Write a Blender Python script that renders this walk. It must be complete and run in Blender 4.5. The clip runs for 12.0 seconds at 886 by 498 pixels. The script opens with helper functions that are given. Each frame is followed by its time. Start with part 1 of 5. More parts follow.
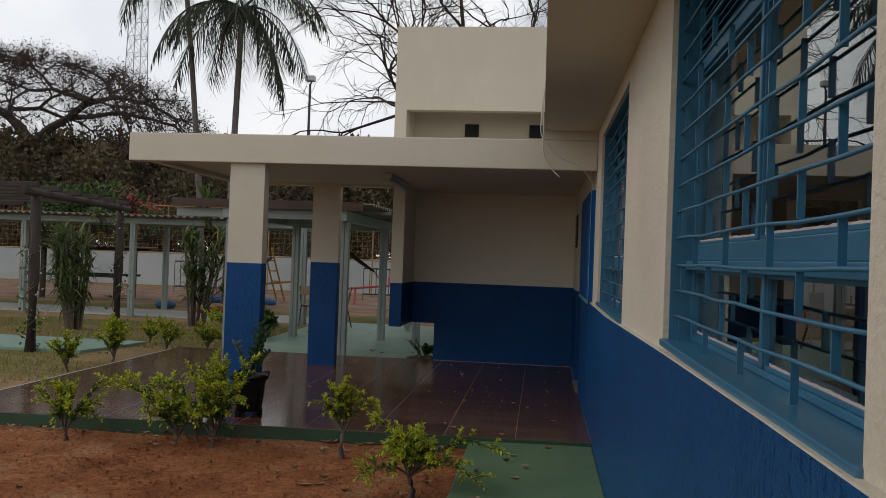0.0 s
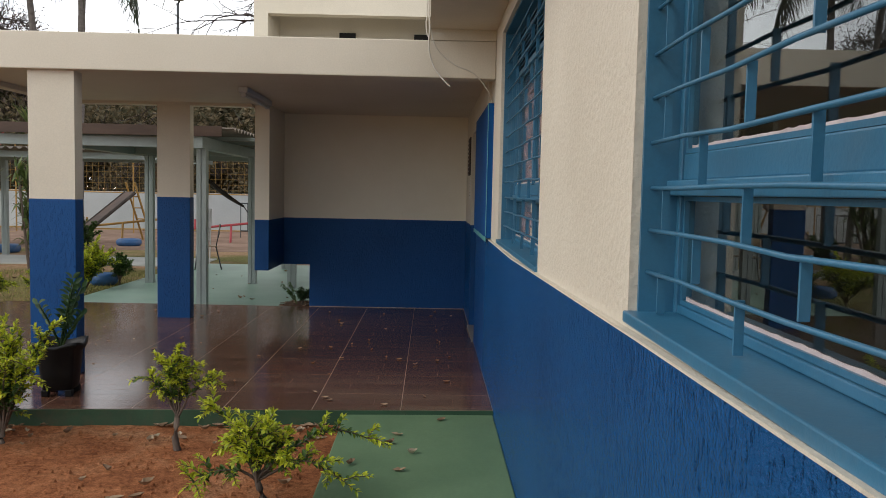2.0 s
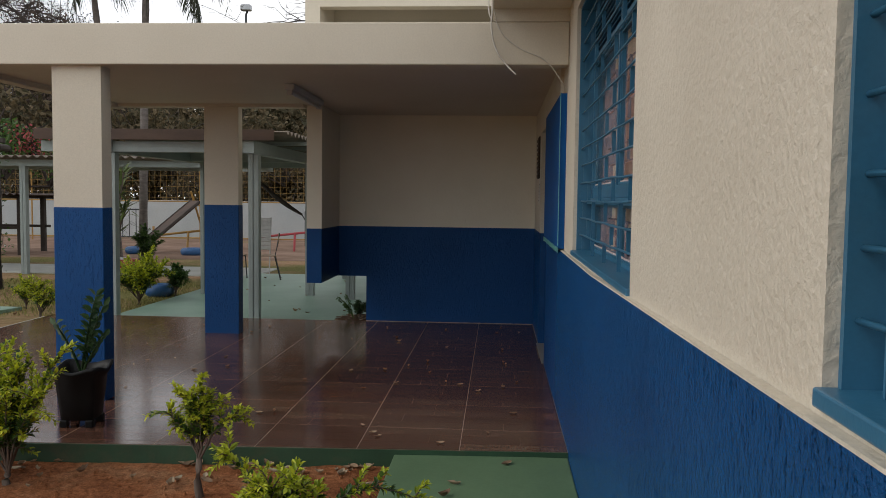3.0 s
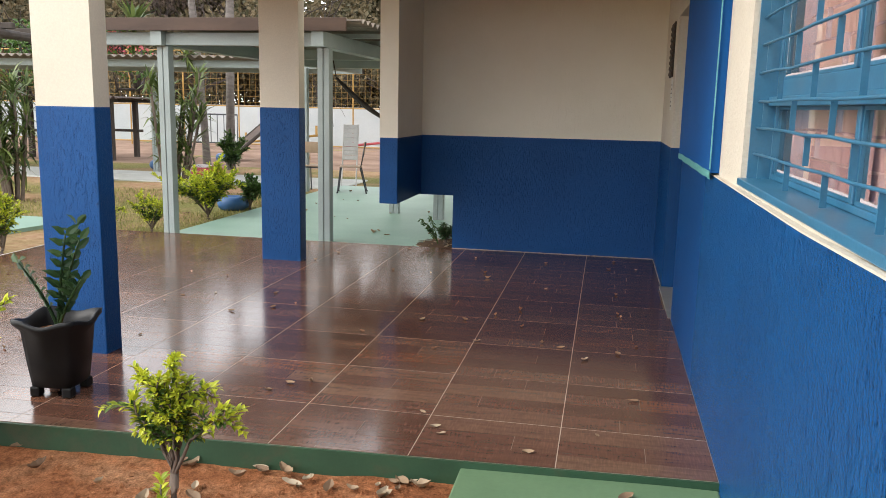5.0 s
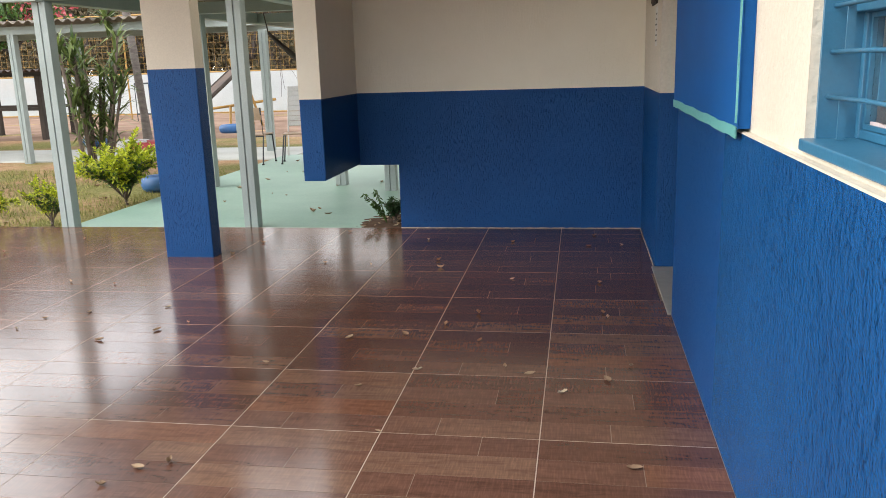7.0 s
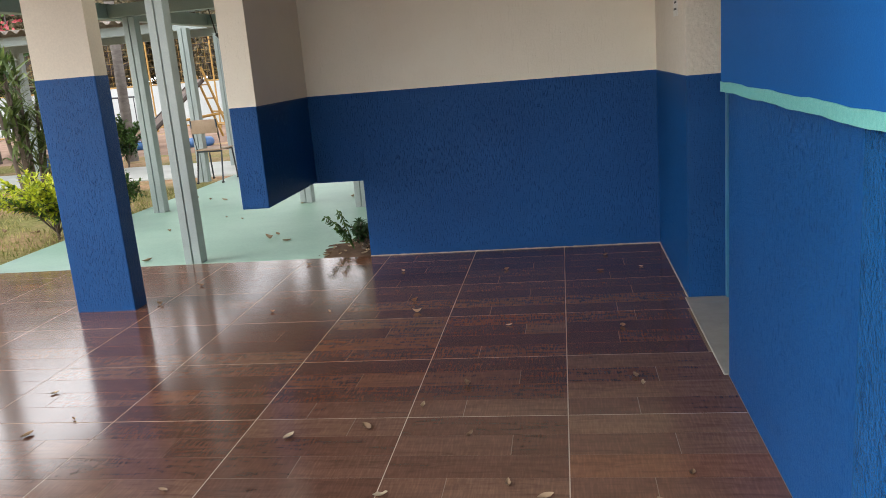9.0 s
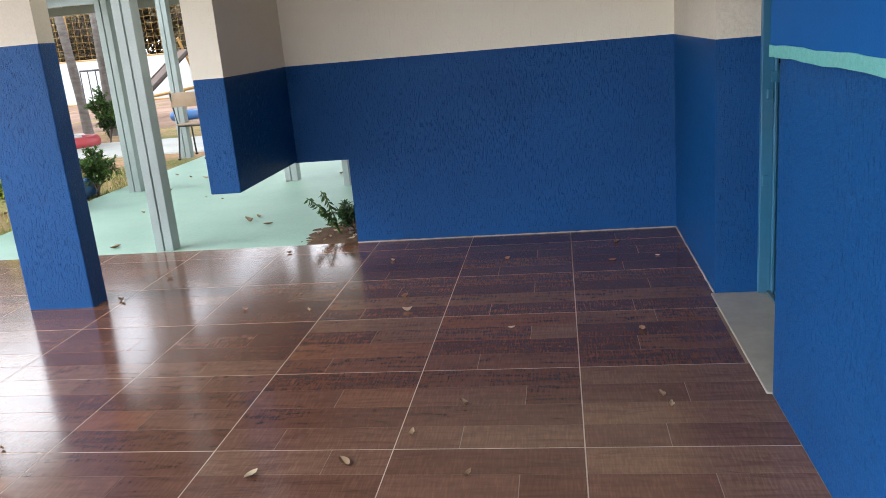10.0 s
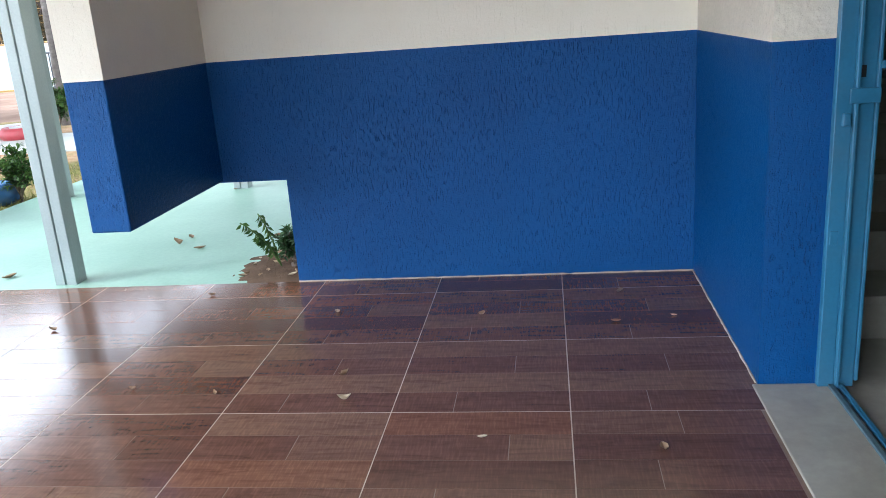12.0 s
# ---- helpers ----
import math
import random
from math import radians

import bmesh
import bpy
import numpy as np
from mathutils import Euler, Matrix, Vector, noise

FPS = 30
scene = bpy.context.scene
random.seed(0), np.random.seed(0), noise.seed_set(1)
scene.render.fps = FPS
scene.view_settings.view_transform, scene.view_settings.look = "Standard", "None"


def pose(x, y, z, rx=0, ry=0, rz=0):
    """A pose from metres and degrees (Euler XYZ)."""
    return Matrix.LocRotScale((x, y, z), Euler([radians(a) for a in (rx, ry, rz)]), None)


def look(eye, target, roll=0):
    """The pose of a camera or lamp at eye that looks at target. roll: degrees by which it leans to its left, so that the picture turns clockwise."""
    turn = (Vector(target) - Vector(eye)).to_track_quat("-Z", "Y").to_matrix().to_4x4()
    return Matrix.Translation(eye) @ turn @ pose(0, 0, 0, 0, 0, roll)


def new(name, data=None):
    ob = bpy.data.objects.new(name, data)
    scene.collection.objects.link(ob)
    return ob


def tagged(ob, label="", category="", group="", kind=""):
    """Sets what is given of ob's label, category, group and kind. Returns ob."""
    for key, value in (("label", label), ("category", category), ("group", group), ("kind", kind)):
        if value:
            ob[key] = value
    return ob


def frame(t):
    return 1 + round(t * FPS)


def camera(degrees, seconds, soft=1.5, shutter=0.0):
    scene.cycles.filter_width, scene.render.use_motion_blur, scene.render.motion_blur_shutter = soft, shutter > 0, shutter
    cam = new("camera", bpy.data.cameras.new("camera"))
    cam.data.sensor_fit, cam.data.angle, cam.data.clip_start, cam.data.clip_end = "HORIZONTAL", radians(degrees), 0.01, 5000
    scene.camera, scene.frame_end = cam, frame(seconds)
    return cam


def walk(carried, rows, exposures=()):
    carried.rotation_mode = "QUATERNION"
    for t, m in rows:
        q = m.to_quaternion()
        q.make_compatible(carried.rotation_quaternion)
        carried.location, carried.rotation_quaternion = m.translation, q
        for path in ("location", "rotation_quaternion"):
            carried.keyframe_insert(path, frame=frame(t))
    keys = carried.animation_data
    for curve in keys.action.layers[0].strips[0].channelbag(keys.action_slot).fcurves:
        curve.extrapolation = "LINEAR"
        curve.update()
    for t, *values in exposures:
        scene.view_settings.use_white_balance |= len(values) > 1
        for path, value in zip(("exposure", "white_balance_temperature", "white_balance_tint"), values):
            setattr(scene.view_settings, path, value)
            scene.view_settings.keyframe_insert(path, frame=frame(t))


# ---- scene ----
cam = camera(57.3, 12.0, soft=0.9)
PATH = [
    (0, (0.185, 0.5, 1.515), (-0.055, 2.485, 1.534), 2.1),
    (0.5, (0.19, 0.775, 1.535), (0.312, 2.771, 1.473), 2.4),
    (1, (0.231, 1.153, 1.491), (0.336, 3.147, 1.369), 2.1),
    (1.5, (0.249, 1.482, 1.483), (0.308, 3.476, 1.346), 1.6),
    (2, (0.198, 1.908, 1.495), (0.232, 3.903, 1.356), 1.2),
    (2.5, (0.225, 2.321, 1.487), (0.131, 4.314, 1.35), 0.4),
    (3, (0.228, 2.705, 1.475), (0.094, 4.697, 1.351), 0.7),
    (3.5, (0.168, 3.102, 1.474), (-0.015, 5.09, 1.362), 1.2),
    (5.5, (0.155, 4.594, 1.405), (-0.247, 6.509, 0.99), 1.0),
    (6, (0.17, 4.867, 1.388), (-0.206, 6.784, 0.96), 0.9),
    (6.5, (0.126, 5.259, 1.389), (-0.206, 7.183, 0.952), -0.4),
    (7, (0.16, 5.646, 1.375), (-0.169, 7.566, 0.924), -1.8),
    (9, (0.055, 6.84, 1.31), (-0.252, 8.764, 0.856), -4.8),
    (9.5, (0.043, 7.09, 1.281), (-0.264, 9.012, 0.823), -5.1),
    (10, (-0.003, 7.357, 1.28), (-0.305, 9.264, 0.757), -5.1),
    (10.5, (0.027, 7.642, 1.266), (-0.261, 9.541, 0.708), -4.7),
    (11, (0.065, 7.932, 1.294), (-0.218, 9.833, 0.74), -4.4),
    (11.5, (0.005, 8.189, 1.299), (-0.269, 10.092, 0.746), -4.2),
    (12, (-0.019, 8.399, 1.293), (-0.286, 10.301, 0.733), -4.2),
]
EXPOSURES = [(0, -1.7, 6500, 10), (0.5, -1.3, 6500, 10), (1.0, -0.75, 6500, 10), (1.5, -0.65, 6500, 10), (2.5, -0.95, 6500, 10), (3.5, -1.22, 6550, 10), (3.9, -1.1, 6550, 10), (5.1, 0.5, 6550, 10), (5.5, 0.65, 6550, 10), (7.0, 0.6, 6550, 10), (9.0, 0.65, 6450, 10), (10.5, 1.18, 5950, 9), (11.0, 1.2, 5850, 8), (12.0, 1.45, 5600, 7)]
walk(cam, [(t, look(eye, target, roll)) for t, eye, target, roll in PATH], EXPOSURES)


# ---------- world, sun, exposure ----------
world = bpy.data.worlds.new("world")
scene.world = world
world.use_nodes = True
wn, wl = world.node_tree.nodes, world.node_tree.links
wn.clear()
sky = wn.new("ShaderNodeTexSky")
sky.sky_type, sky.sun_disc = "NISHITA", False
sky.sun_elevation, sky.sun_rotation = radians(39), radians(-105)
sky.dust_density, sky.ozone_density = 2.0, 1.0
cl_noise = wn.new("ShaderNodeTexNoise")
cl_noise.inputs["Scale"].default_value, cl_noise.inputs["Detail"].default_value = 2.6, 9.0
cl_noise.inputs["Roughness"].default_value, cl_noise.inputs["Distortion"].default_value = 0.55, 0.3
cl_ramp = wn.new("ShaderNodeValToRGB")
cl_ramp.color_ramp.elements[0].position, cl_ramp.color_ramp.elements[1].position = 0.30, 0.41
cl_mix = wn.new("ShaderNodeMix")
cl_mix.data_type = "RGBA"
bg = wn.new("ShaderNodeBackground")
bg.inputs["Strength"].default_value = 0.12
wo = wn.new("ShaderNodeOutputWorld")
cl_tone = wn.new("ShaderNodeTexNoise")
cl_tone.inputs["Scale"].default_value, cl_tone.inputs["Detail"].default_value = 5.0, 8.0
cl_white = wn.new("ShaderNodeValToRGB")
cl_white.color_ramp.elements[0].position, cl_white.color_ramp.elements[0].color = 0.35, (0.86, 0.88, 0.92, 1)
cl_white.color_ramp.elements[1].position, cl_white.color_ramp.elements[1].color = 0.6, (1, 1, 1, 1)
cl_gain = wn.new("ShaderNodeMix")
cl_gain.data_type, cl_gain.blend_type = "RGBA", "MULTIPLY"
cl_gain.inputs["Factor"].default_value, cl_gain.inputs["B"].default_value = 1.0, (25.5, 25.8, 26.2, 1)
wl.new(cl_tone.outputs["Fac"], cl_white.inputs["Fac"])
wl.new(cl_white.outputs["Color"], cl_gain.inputs["A"])
wl.new(cl_gain.outputs["Result"], cl_mix.inputs["B"])
# clouds stand thick near the horizon and thin out overhead
cl_way = wn.new("ShaderNodeTexCoord")
cl_split = wn.new("ShaderNodeSeparateXYZ")
cl_thin = wn.new("ShaderNodeMath")
cl_thin.operation = "MULTIPLY_ADD"
cl_thin.inputs[1].default_value = -0.17
wl.new(cl_way.outputs["Generated"], cl_split.inputs["Vector"])
wl.new(cl_split.outputs["Z"], cl_thin.inputs[0])
wl.new(cl_noise.outputs["Fac"], cl_thin.inputs[2])
wl.new(cl_thin.outputs["Value"], cl_ramp.inputs["Fac"])
wl.new(cl_ramp.outputs["Color"], cl_mix.inputs["Factor"])
wl.new(sky.outputs["Color"], cl_mix.inputs["A"])
wl.new(cl_mix.outputs["Result"], bg.inputs["Color"])
wl.new(bg.outputs["Background"], wo.inputs["Surface"])

sun_data = bpy.data.lights.new("sun", "SUN")
sun_data.energy, sun_data.angle, sun_data.color = 1.5, radians(24), (1.0, 0.94, 0.86)
sun = new("sun", sun_data)
sun.matrix_world = look((-19, -5, 16.0), (0, 0, 0))


# ---------- materials ----------
def mat(name, rough=0.6, metal=0.0, spec=0.5):
    m = bpy.data.materials.new(name)
    m.use_nodes = True
    b = m.node_tree.nodes["Principled BSDF"]
    b.inputs["Roughness"].default_value, b.inputs["Metallic"].default_value = rough, metal
    b.inputs["Specular IOR Level"].default_value = spec
    return m, m.node_tree.nodes, m.node_tree.links, b


def coords(n, l, scale=(1, 1, 1), use="Object", world_space=False):
    mp = n.new("ShaderNodeMapping")
    mp.inputs["Scale"].default_value = scale
    if world_space:
        l.new(n.new("ShaderNodeNewGeometry").outputs["Position"], mp.inputs["Vector"])
    else:
        l.new(n.new("ShaderNodeTexCoord").outputs[use], mp.inputs["Vector"])
    return mp.outputs["Vector"]


def tex(n, l, vec, scale, detail=4.0, rough=0.6, distort=0.0):
    t = n.new("ShaderNodeTexNoise")
    t.inputs["Scale"].default_value, t.inputs["Detail"].default_value = scale, detail
    t.inputs["Roughness"].default_value, t.inputs["Distortion"].default_value = rough, distort
    l.new(vec, t.inputs["Vector"])
    return t.outputs["Fac"]


def ramp(n, l, fac, stops):
    r = n.new("ShaderNodeValToRGB")
    els = r.color_ramp.elements
    while len(els) < len(stops):
        els.new(0.5)
    for e, (p, c) in zip(els, stops):
        e.position, e.color = p, (*c, 1)
    l.new(fac, r.inputs["Fac"])
    return r.outputs["Color"]


def blend(n, l, fac, a, b, mode="MIX"):
    x = n.new("ShaderNodeMix")
    x.data_type, x.blend_type = "RGBA", mode
    for sock, v in (("Factor", fac), ("A", a), ("B", b)):
        if isinstance(v, (int, float)):
            x.inputs[sock].default_value = v
        elif isinstance(v, tuple):
            x.inputs[sock].default_value = (*v, 1)
        else:
            l.new(v, x.inputs[sock])
    return x.outputs["Result"]


def bump(n, l, b, height, strength, dist=0.01):
    k = n.new("ShaderNodeBump")
    k.inputs["Strength"].default_value, k.inputs["Distance"].default_value = strength, dist
    l.new(height, k.inputs["Height"])
    if b.inputs["Normal"].is_linked:
        l.new(b.inputs["Normal"].links[0].from_socket, k.inputs["Normal"])
    l.new(k.outputs["Normal"], b.inputs["Normal"])


def surface(name, c0, c1, scale=3.0, fine=60.0, rough=0.6, metal=0.0, relief=0.15, dist=0.004, stretch=(1, 1, 1), spec=0.5, dirt=None, dirt_amount=0.35, trowel=0.0):
    """A painted or mineral surface: two tones, fine grain, relief and patches of dirt."""
    m, n, l, b = mat(name, rough, metal, spec)
    v = coords(n, l, stretch, world_space=True)
    col = ramp(n, l, tex(n, l, v, scale, 5, 0.6), [(0.3, c0), (0.7, c1)])
    grain = tex(n, l, v, fine, 4, 0.65)
    col = blend(n, l, 0.25, col, ramp(n, l, grain, [(0.3, (0.55, 0.55, 0.55)), (0.7, (1, 1, 1))]), "MULTIPLY")
    if dirt:
        d = ramp(n, l, tex(n, l, v, scale * 0.6, 8, 0.7, 0.5), [(0.52, (0, 0, 0)), (0.75, (dirt_amount,) * 3)])
        col = blend(n, l, d, col, dirt)
    l.new(col, b.inputs["Base Color"])
    bump(n, l, b, grain, relief, dist)
    if trowel:
        lump = ramp(n, l, tex(n, l, v, 38, 4, 0.55), [(0.40, (0, 0, 0)), (0.56, (0.6, 0.6, 0.6)), (0.70, (1, 1, 1))])
        bump(n, l, b, lump, trowel, 0.006)
        drip = ramp(n, l, tex(n, l, v, 9, 3, 0.5, 0.3), [(0.60, (0, 0, 0)), (0.66, (1, 1, 1))])
        bump(n, l, b, drip, trowel * 0.5, 0.005)
        v2 = n.new("ShaderNodeTexVoronoi")
        v2.feature = "DISTANCE_TO_EDGE"
        v2.inputs["Scale"].default_value = 2.6
        warp = n.new("ShaderNodeVectorMath")
        wob = n.new("ShaderNodeTexNoise")
        wob.inputs["Scale"].default_value, wob.inputs["Detail"].default_value = 6.0, 5.0
        l.new(v, wob.inputs["Vector"])
        l.new(wob.outputs["Color"], warp.inputs[0])
        l.new(v, warp.inputs[1])
        l.new(warp.outputs["Vector"], v2.inputs["Vector"])
        some = ramp(n, l, tex(n, l, v, 1.1, 3, 0.5), [(0.58, (1, 1, 1)), (0.66, (0, 0, 0))])
        crack = blend(n, l, some, ramp(n, l, v2.outputs["Distance"], [(0.0, (0, 0, 0)), (0.007, (1, 1, 1))]), (1, 1, 1))
        bump(n, l, b, crack, 0.45, 0.004)
    return m


def scratched(name, c0, c1, rough, strength, dist, stretch, scale, lumps):
    """Grooved plaster: short vertical scratches dragged through a thick coat, painted over."""
    m, n, l, b = mat(name, rough, spec=0.2)
    v = coords(n, l, stretch, world_space=True)
    g = tex(n, l, v, scale, 3, 0.6, 0.15)
    cut = ramp(n, l, g, [(0.57, (1, 1, 1)), (0.65, (0, 0, 0))])
    flat = coords(n, l, world_space=True)
    fine = tex(n, l, flat, 160, 3, 0.6)
    tone = tex(n, l, flat, 1.3, 5, 0.6)
    col = ramp(n, l, tone, [(0.3, c0), (0.72, c1)])
    l.new(col, b.inputs["Base Color"])
    patch = ramp(n, l, tex(n, l, flat, 2.2, 3, 0.5), [(0.35, (0.25, 0.25, 0.25)), (0.62, (1, 1, 1))])
    hgt = blend(n, l, patch, (1, 1, 1), cut)
    bump(n, l, b, hgt, strength, dist)
    bump(n, l, b, tex(n, l, flat, 70, 4, 0.7), lumps, 0.011)
    bump(n, l, b, fine, 0.25, 0.002)
    return m


CREAM = surface("cream_paint", (0.60, 0.54, 0.435), (0.67, 0.61, 0.50), 1.2, 60, 0.55, relief=0.55, dist=0.006, dirt=(0.42, 0.36, 0.27), dirt_amount=0.25, trowel=0.32)
CREAM_SMOOTH = surface("cream_paint_smooth", (0.60, 0.54, 0.43), (0.66, 0.60, 0.49), 0.8, 90, 0.6, relief=0.12, dirt=(0.40, 0.35, 0.28), dirt_amount=0.3)
CREAM_GROOVED = scratched("cream_grooved", (0.74, 0.68, 0.55), (0.80, 0.75, 0.62), 0.6, 0.35, 0.004, (1, 1, 0.10), 120, 0.25)
BLUE = scratched("blue_grooved_paint", (0.003, 0.062, 0.20), (0.005, 0.080, 0.245), 0.27, 1.0, 0.014, (1, 1, 0.26), 95, 1.0)
BLUE_FINE = scratched("blue_fine_grooved_paint", (0.003, 0.052, 0.180), (0.005, 0.066, 0.22), 0.42, 0.9, 0.006, (1, 1, 0.17), 150, 0.5)
STEEL_BLUE = surface("light_blue_enamel", (0.027, 0.128, 0.222), (0.038, 0.165, 0.285), 4, 80, 0.35, relief=0.15, dirt=(0.10, 0.17, 0.22), dirt_amount=0.4)
STEEL_GREY = surface("grey_green_enamel", (0.26, 0.305, 0.29), (0.33, 0.375, 0.36), 2, 80, 0.45, relief=0.08, dirt=(0.22, 0.24, 0.22), dirt_amount=0.4)
GREEN_FLOOR = surface("green_floor_paint", (0.215, 0.35, 0.275), (0.285, 0.43, 0.345), 1.1, 40, 0.5, relief=0.2, dirt=(0.22, 0.32, 0.25), dirt_amount=0.5)
GREEN_DARK = surface("green_path_paint", (0.105, 0.185, 0.095), (0.15, 0.245, 0.13), 1.4, 45, 0.5, relief=0.25, dirt=(0.09, 0.14, 0.08), dirt_amount=0.5)
GREEN_KERB = surface("dark_green_kerb", (0.018, 0.06, 0.028), (0.03, 0.085, 0.04), 4, 60, 0.55, relief=0.3, dirt=(0.12, 0.06, 0.035), dirt_amount=0.5)
CONCRETE = surface("pale_concrete", (0.42, 0.43, 0.39), (0.52, 0.52, 0.48), 1.5, 50, 0.8, relief=0.3, dirt=(0.3, 0.26, 0.2), dirt_amount=0.5)
WHITE_WALL = surface("white_wash", (0.38, 0.41, 0.42), (0.48, 0.50, 0.50), 0.5, 20, 0.8, relief=0.2, dirt=(0.45, 0.35, 0.27), dirt_amount=0.4)
MARBLE = surface("marble", (0.27, 0.245, 0.20), (0.38, 0.35, 0.295), 5, 30, 0.3, relief=0.03, dirt=(0.22, 0.19, 0.16), dirt_amount=0.6)
DARK_WOOD = surface("dark_wood", (0.03, 0.022, 0.017), (0.06, 0.045, 0.035), 6, 60, 0.8, relief=0.6, stretch=(1, 1, 0.25))
BROWN_WOOD = surface("brown_board", (0.045, 0.026, 0.018), (0.10, 0.058, 0.038), 4, 60, 0.7, relief=0.4, stretch=(0.25, 1, 1))
FIBRE = surface("fibre_cement", (0.16, 0.13, 0.10), (0.26, 0.22, 0.18), 2, 40, 0.9, relief=0.5, dirt=(0.07, 0.06, 0.05), dirt_amount=0.7)
PALE_ROOF = surface("pale_roof_sheet", (0.55, 0.55, 0.53), (0.65, 0.65, 0.63), 2, 40, 0.6, relief=0.2, dirt=(0.3, 0.28, 0.25), dirt_amount=0.5)
YELLOW = surface("yellow_enamel", (0.30, 0.17, 0.035), (0.40, 0.23, 0.055), 3, 50, 0.6, relief=0.2, dirt=(0.2, 0.11, 0.05), dirt_amount=0.6)
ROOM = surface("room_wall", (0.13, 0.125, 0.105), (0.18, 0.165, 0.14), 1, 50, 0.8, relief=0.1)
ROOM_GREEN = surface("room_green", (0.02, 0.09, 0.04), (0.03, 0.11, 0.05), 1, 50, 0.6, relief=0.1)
GROUT = surface("grout", (0.38, 0.30, 0.23), (0.50, 0.40, 0.32), 6, 60, 0.85, relief=0.3)
BLACK = surface("black_plastic", (0.006, 0.006, 0.0065), (0.010, 0.010, 0.010), 4, 60, 0.5, relief=0.1, spec=0.3)
BARK = surface("bark", (0.09, 0.065, 0.05), (0.17, 0.13, 0.10), 5, 40, 0.9, relief=0.8, dist=0.01, stretch=(1, 1, 0.4))
TWIG = surface("dark_bark", (0.035, 0.026, 0.022), (0.07, 0.052, 0.045), 3, 40, 0.9, relief=0.4)
PALM_BARK = surface("palm_bark", (0.10, 0.085, 0.075), (0.19, 0.165, 0.15), 6, 30, 0.9, relief=0.8, dist=0.015, stretch=(1, 1, 2.5))
WIRE = surface("white_cable", (0.5, 0.47, 0.4), (0.6, 0.56, 0.5), 5, 50, 0.5, relief=0.05)


def leaf_mat(name, c0, c1, rough=0.5):
    m, n, l, b = mat(name, rough)
    g = n.new("ShaderNodeNewGeometry")
    col = ramp(n, l, g.outputs["Random Per Island"], [(0.0, c0), (1.0, c1)])
    l.new(col, b.inputs["Base Color"])
    tr = n.new("ShaderNodeBsdfTranslucent")
    l.new(col, tr.inputs["Color"])
    mx = n.new("ShaderNodeMixShader")
    mx.inputs["Fac"].default_value = 0.3
    l.new(b.outputs["BSDF"], mx.inputs[1])
    l.new(tr.outputs["BSDF"], mx.inputs[2])
    l.new(mx.outputs["Shader"], n["Material Output"].inputs["Surface"])
    return m


LEAF_LIME = leaf_mat("lime_leaf", (0.20, 0.28, 0.015), (0.66, 0.68, 0.045))
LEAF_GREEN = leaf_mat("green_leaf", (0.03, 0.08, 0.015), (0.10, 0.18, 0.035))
LEAF_DARK = leaf_mat("dark_leaf", (0.015, 0.045, 0.015), (0.05, 0.10, 0.03))
LEAF_PALM = leaf_mat("palm_leaf", (0.030, 0.040, 0.024), (0.085, 0.095, 0.060))
LEAF_YUCCA = leaf_mat("strap_leaf", (0.03, 0.06, 0.015), (0.17, 0.22, 0.06))
LEAF_DRY = leaf_mat("dry_leaf", (0.045, 0.032, 0.025), (0.13, 0.09, 0.065), 0.8)
LEAF_SCRUB = leaf_mat("scrub_leaf", (0.045, 0.045, 0.020), (0.19, 0.14, 0.075), 0.8)
LITTER = surface("dark_litter", (0.07, 0.045, 0.03), (0.14, 0.09, 0.06), 8, 50, 0.95, relief=1.0, dist=0.02, spec=0.1)
FLOWER = leaf_mat("pink_flower", (0.32, 0.04, 0.06), (0.5, 0.13, 0.12))
PETAL = leaf_mat("white_petal", (0.62, 0.62, 0.56), (0.80, 0.80, 0.76))
GRASS = leaf_mat("dry_grass", (0.12, 0.15, 0.03), (0.44, 0.38, 0.15), 0.8)


def glass_mat():
    m, n, l, b = mat("window_glass")
    n.remove(b)
    gl = n.new("ShaderNodeBsdfGlass")
    gl.inputs["Color"].default_value = (0.93, 0.95, 0.94, 1)
    gl.inputs["Roughness"].default_value, gl.inputs["IOR"].default_value = 0.0, 1.6
    l.new(gl.outputs["BSDF"], n["Material Output"].inputs["Surface"])
    return m


GLASS = glass_mat()


def ground_mat():
    """Dry lawn over reddish earth, with leaf litter."""
    m, n, l, b = mat("dry_lawn", 0.95, spec=0.1)
    v = coords(n, l, world_space=True)
    grass = ramp(n, l, tex(n, l, v, 22, 5, 0.7), [(0.3, (0.085, 0.095, 0.026)), (0.7, (0.30, 0.27, 0.10))])
    earth = ramp(n, l, tex(n, l, v, 9, 5, 0.7), [(0.3, (0.27, 0.15, 0.08)), (0.7, (0.46, 0.31, 0.19))])
    col = blend(n, l, ramp(n, l, tex(n, l, v, 0.35, 6, 0.65), [(0.42, (0, 0, 0)), (0.58, (1, 1, 1))]), grass, earth)
    l.new(col, b.inputs["Base Color"])
    bump(n, l, b, tex(n, l, v, 60, 4, 0.7), 0.9, 0.02)
    return m


LAWN = ground_mat()


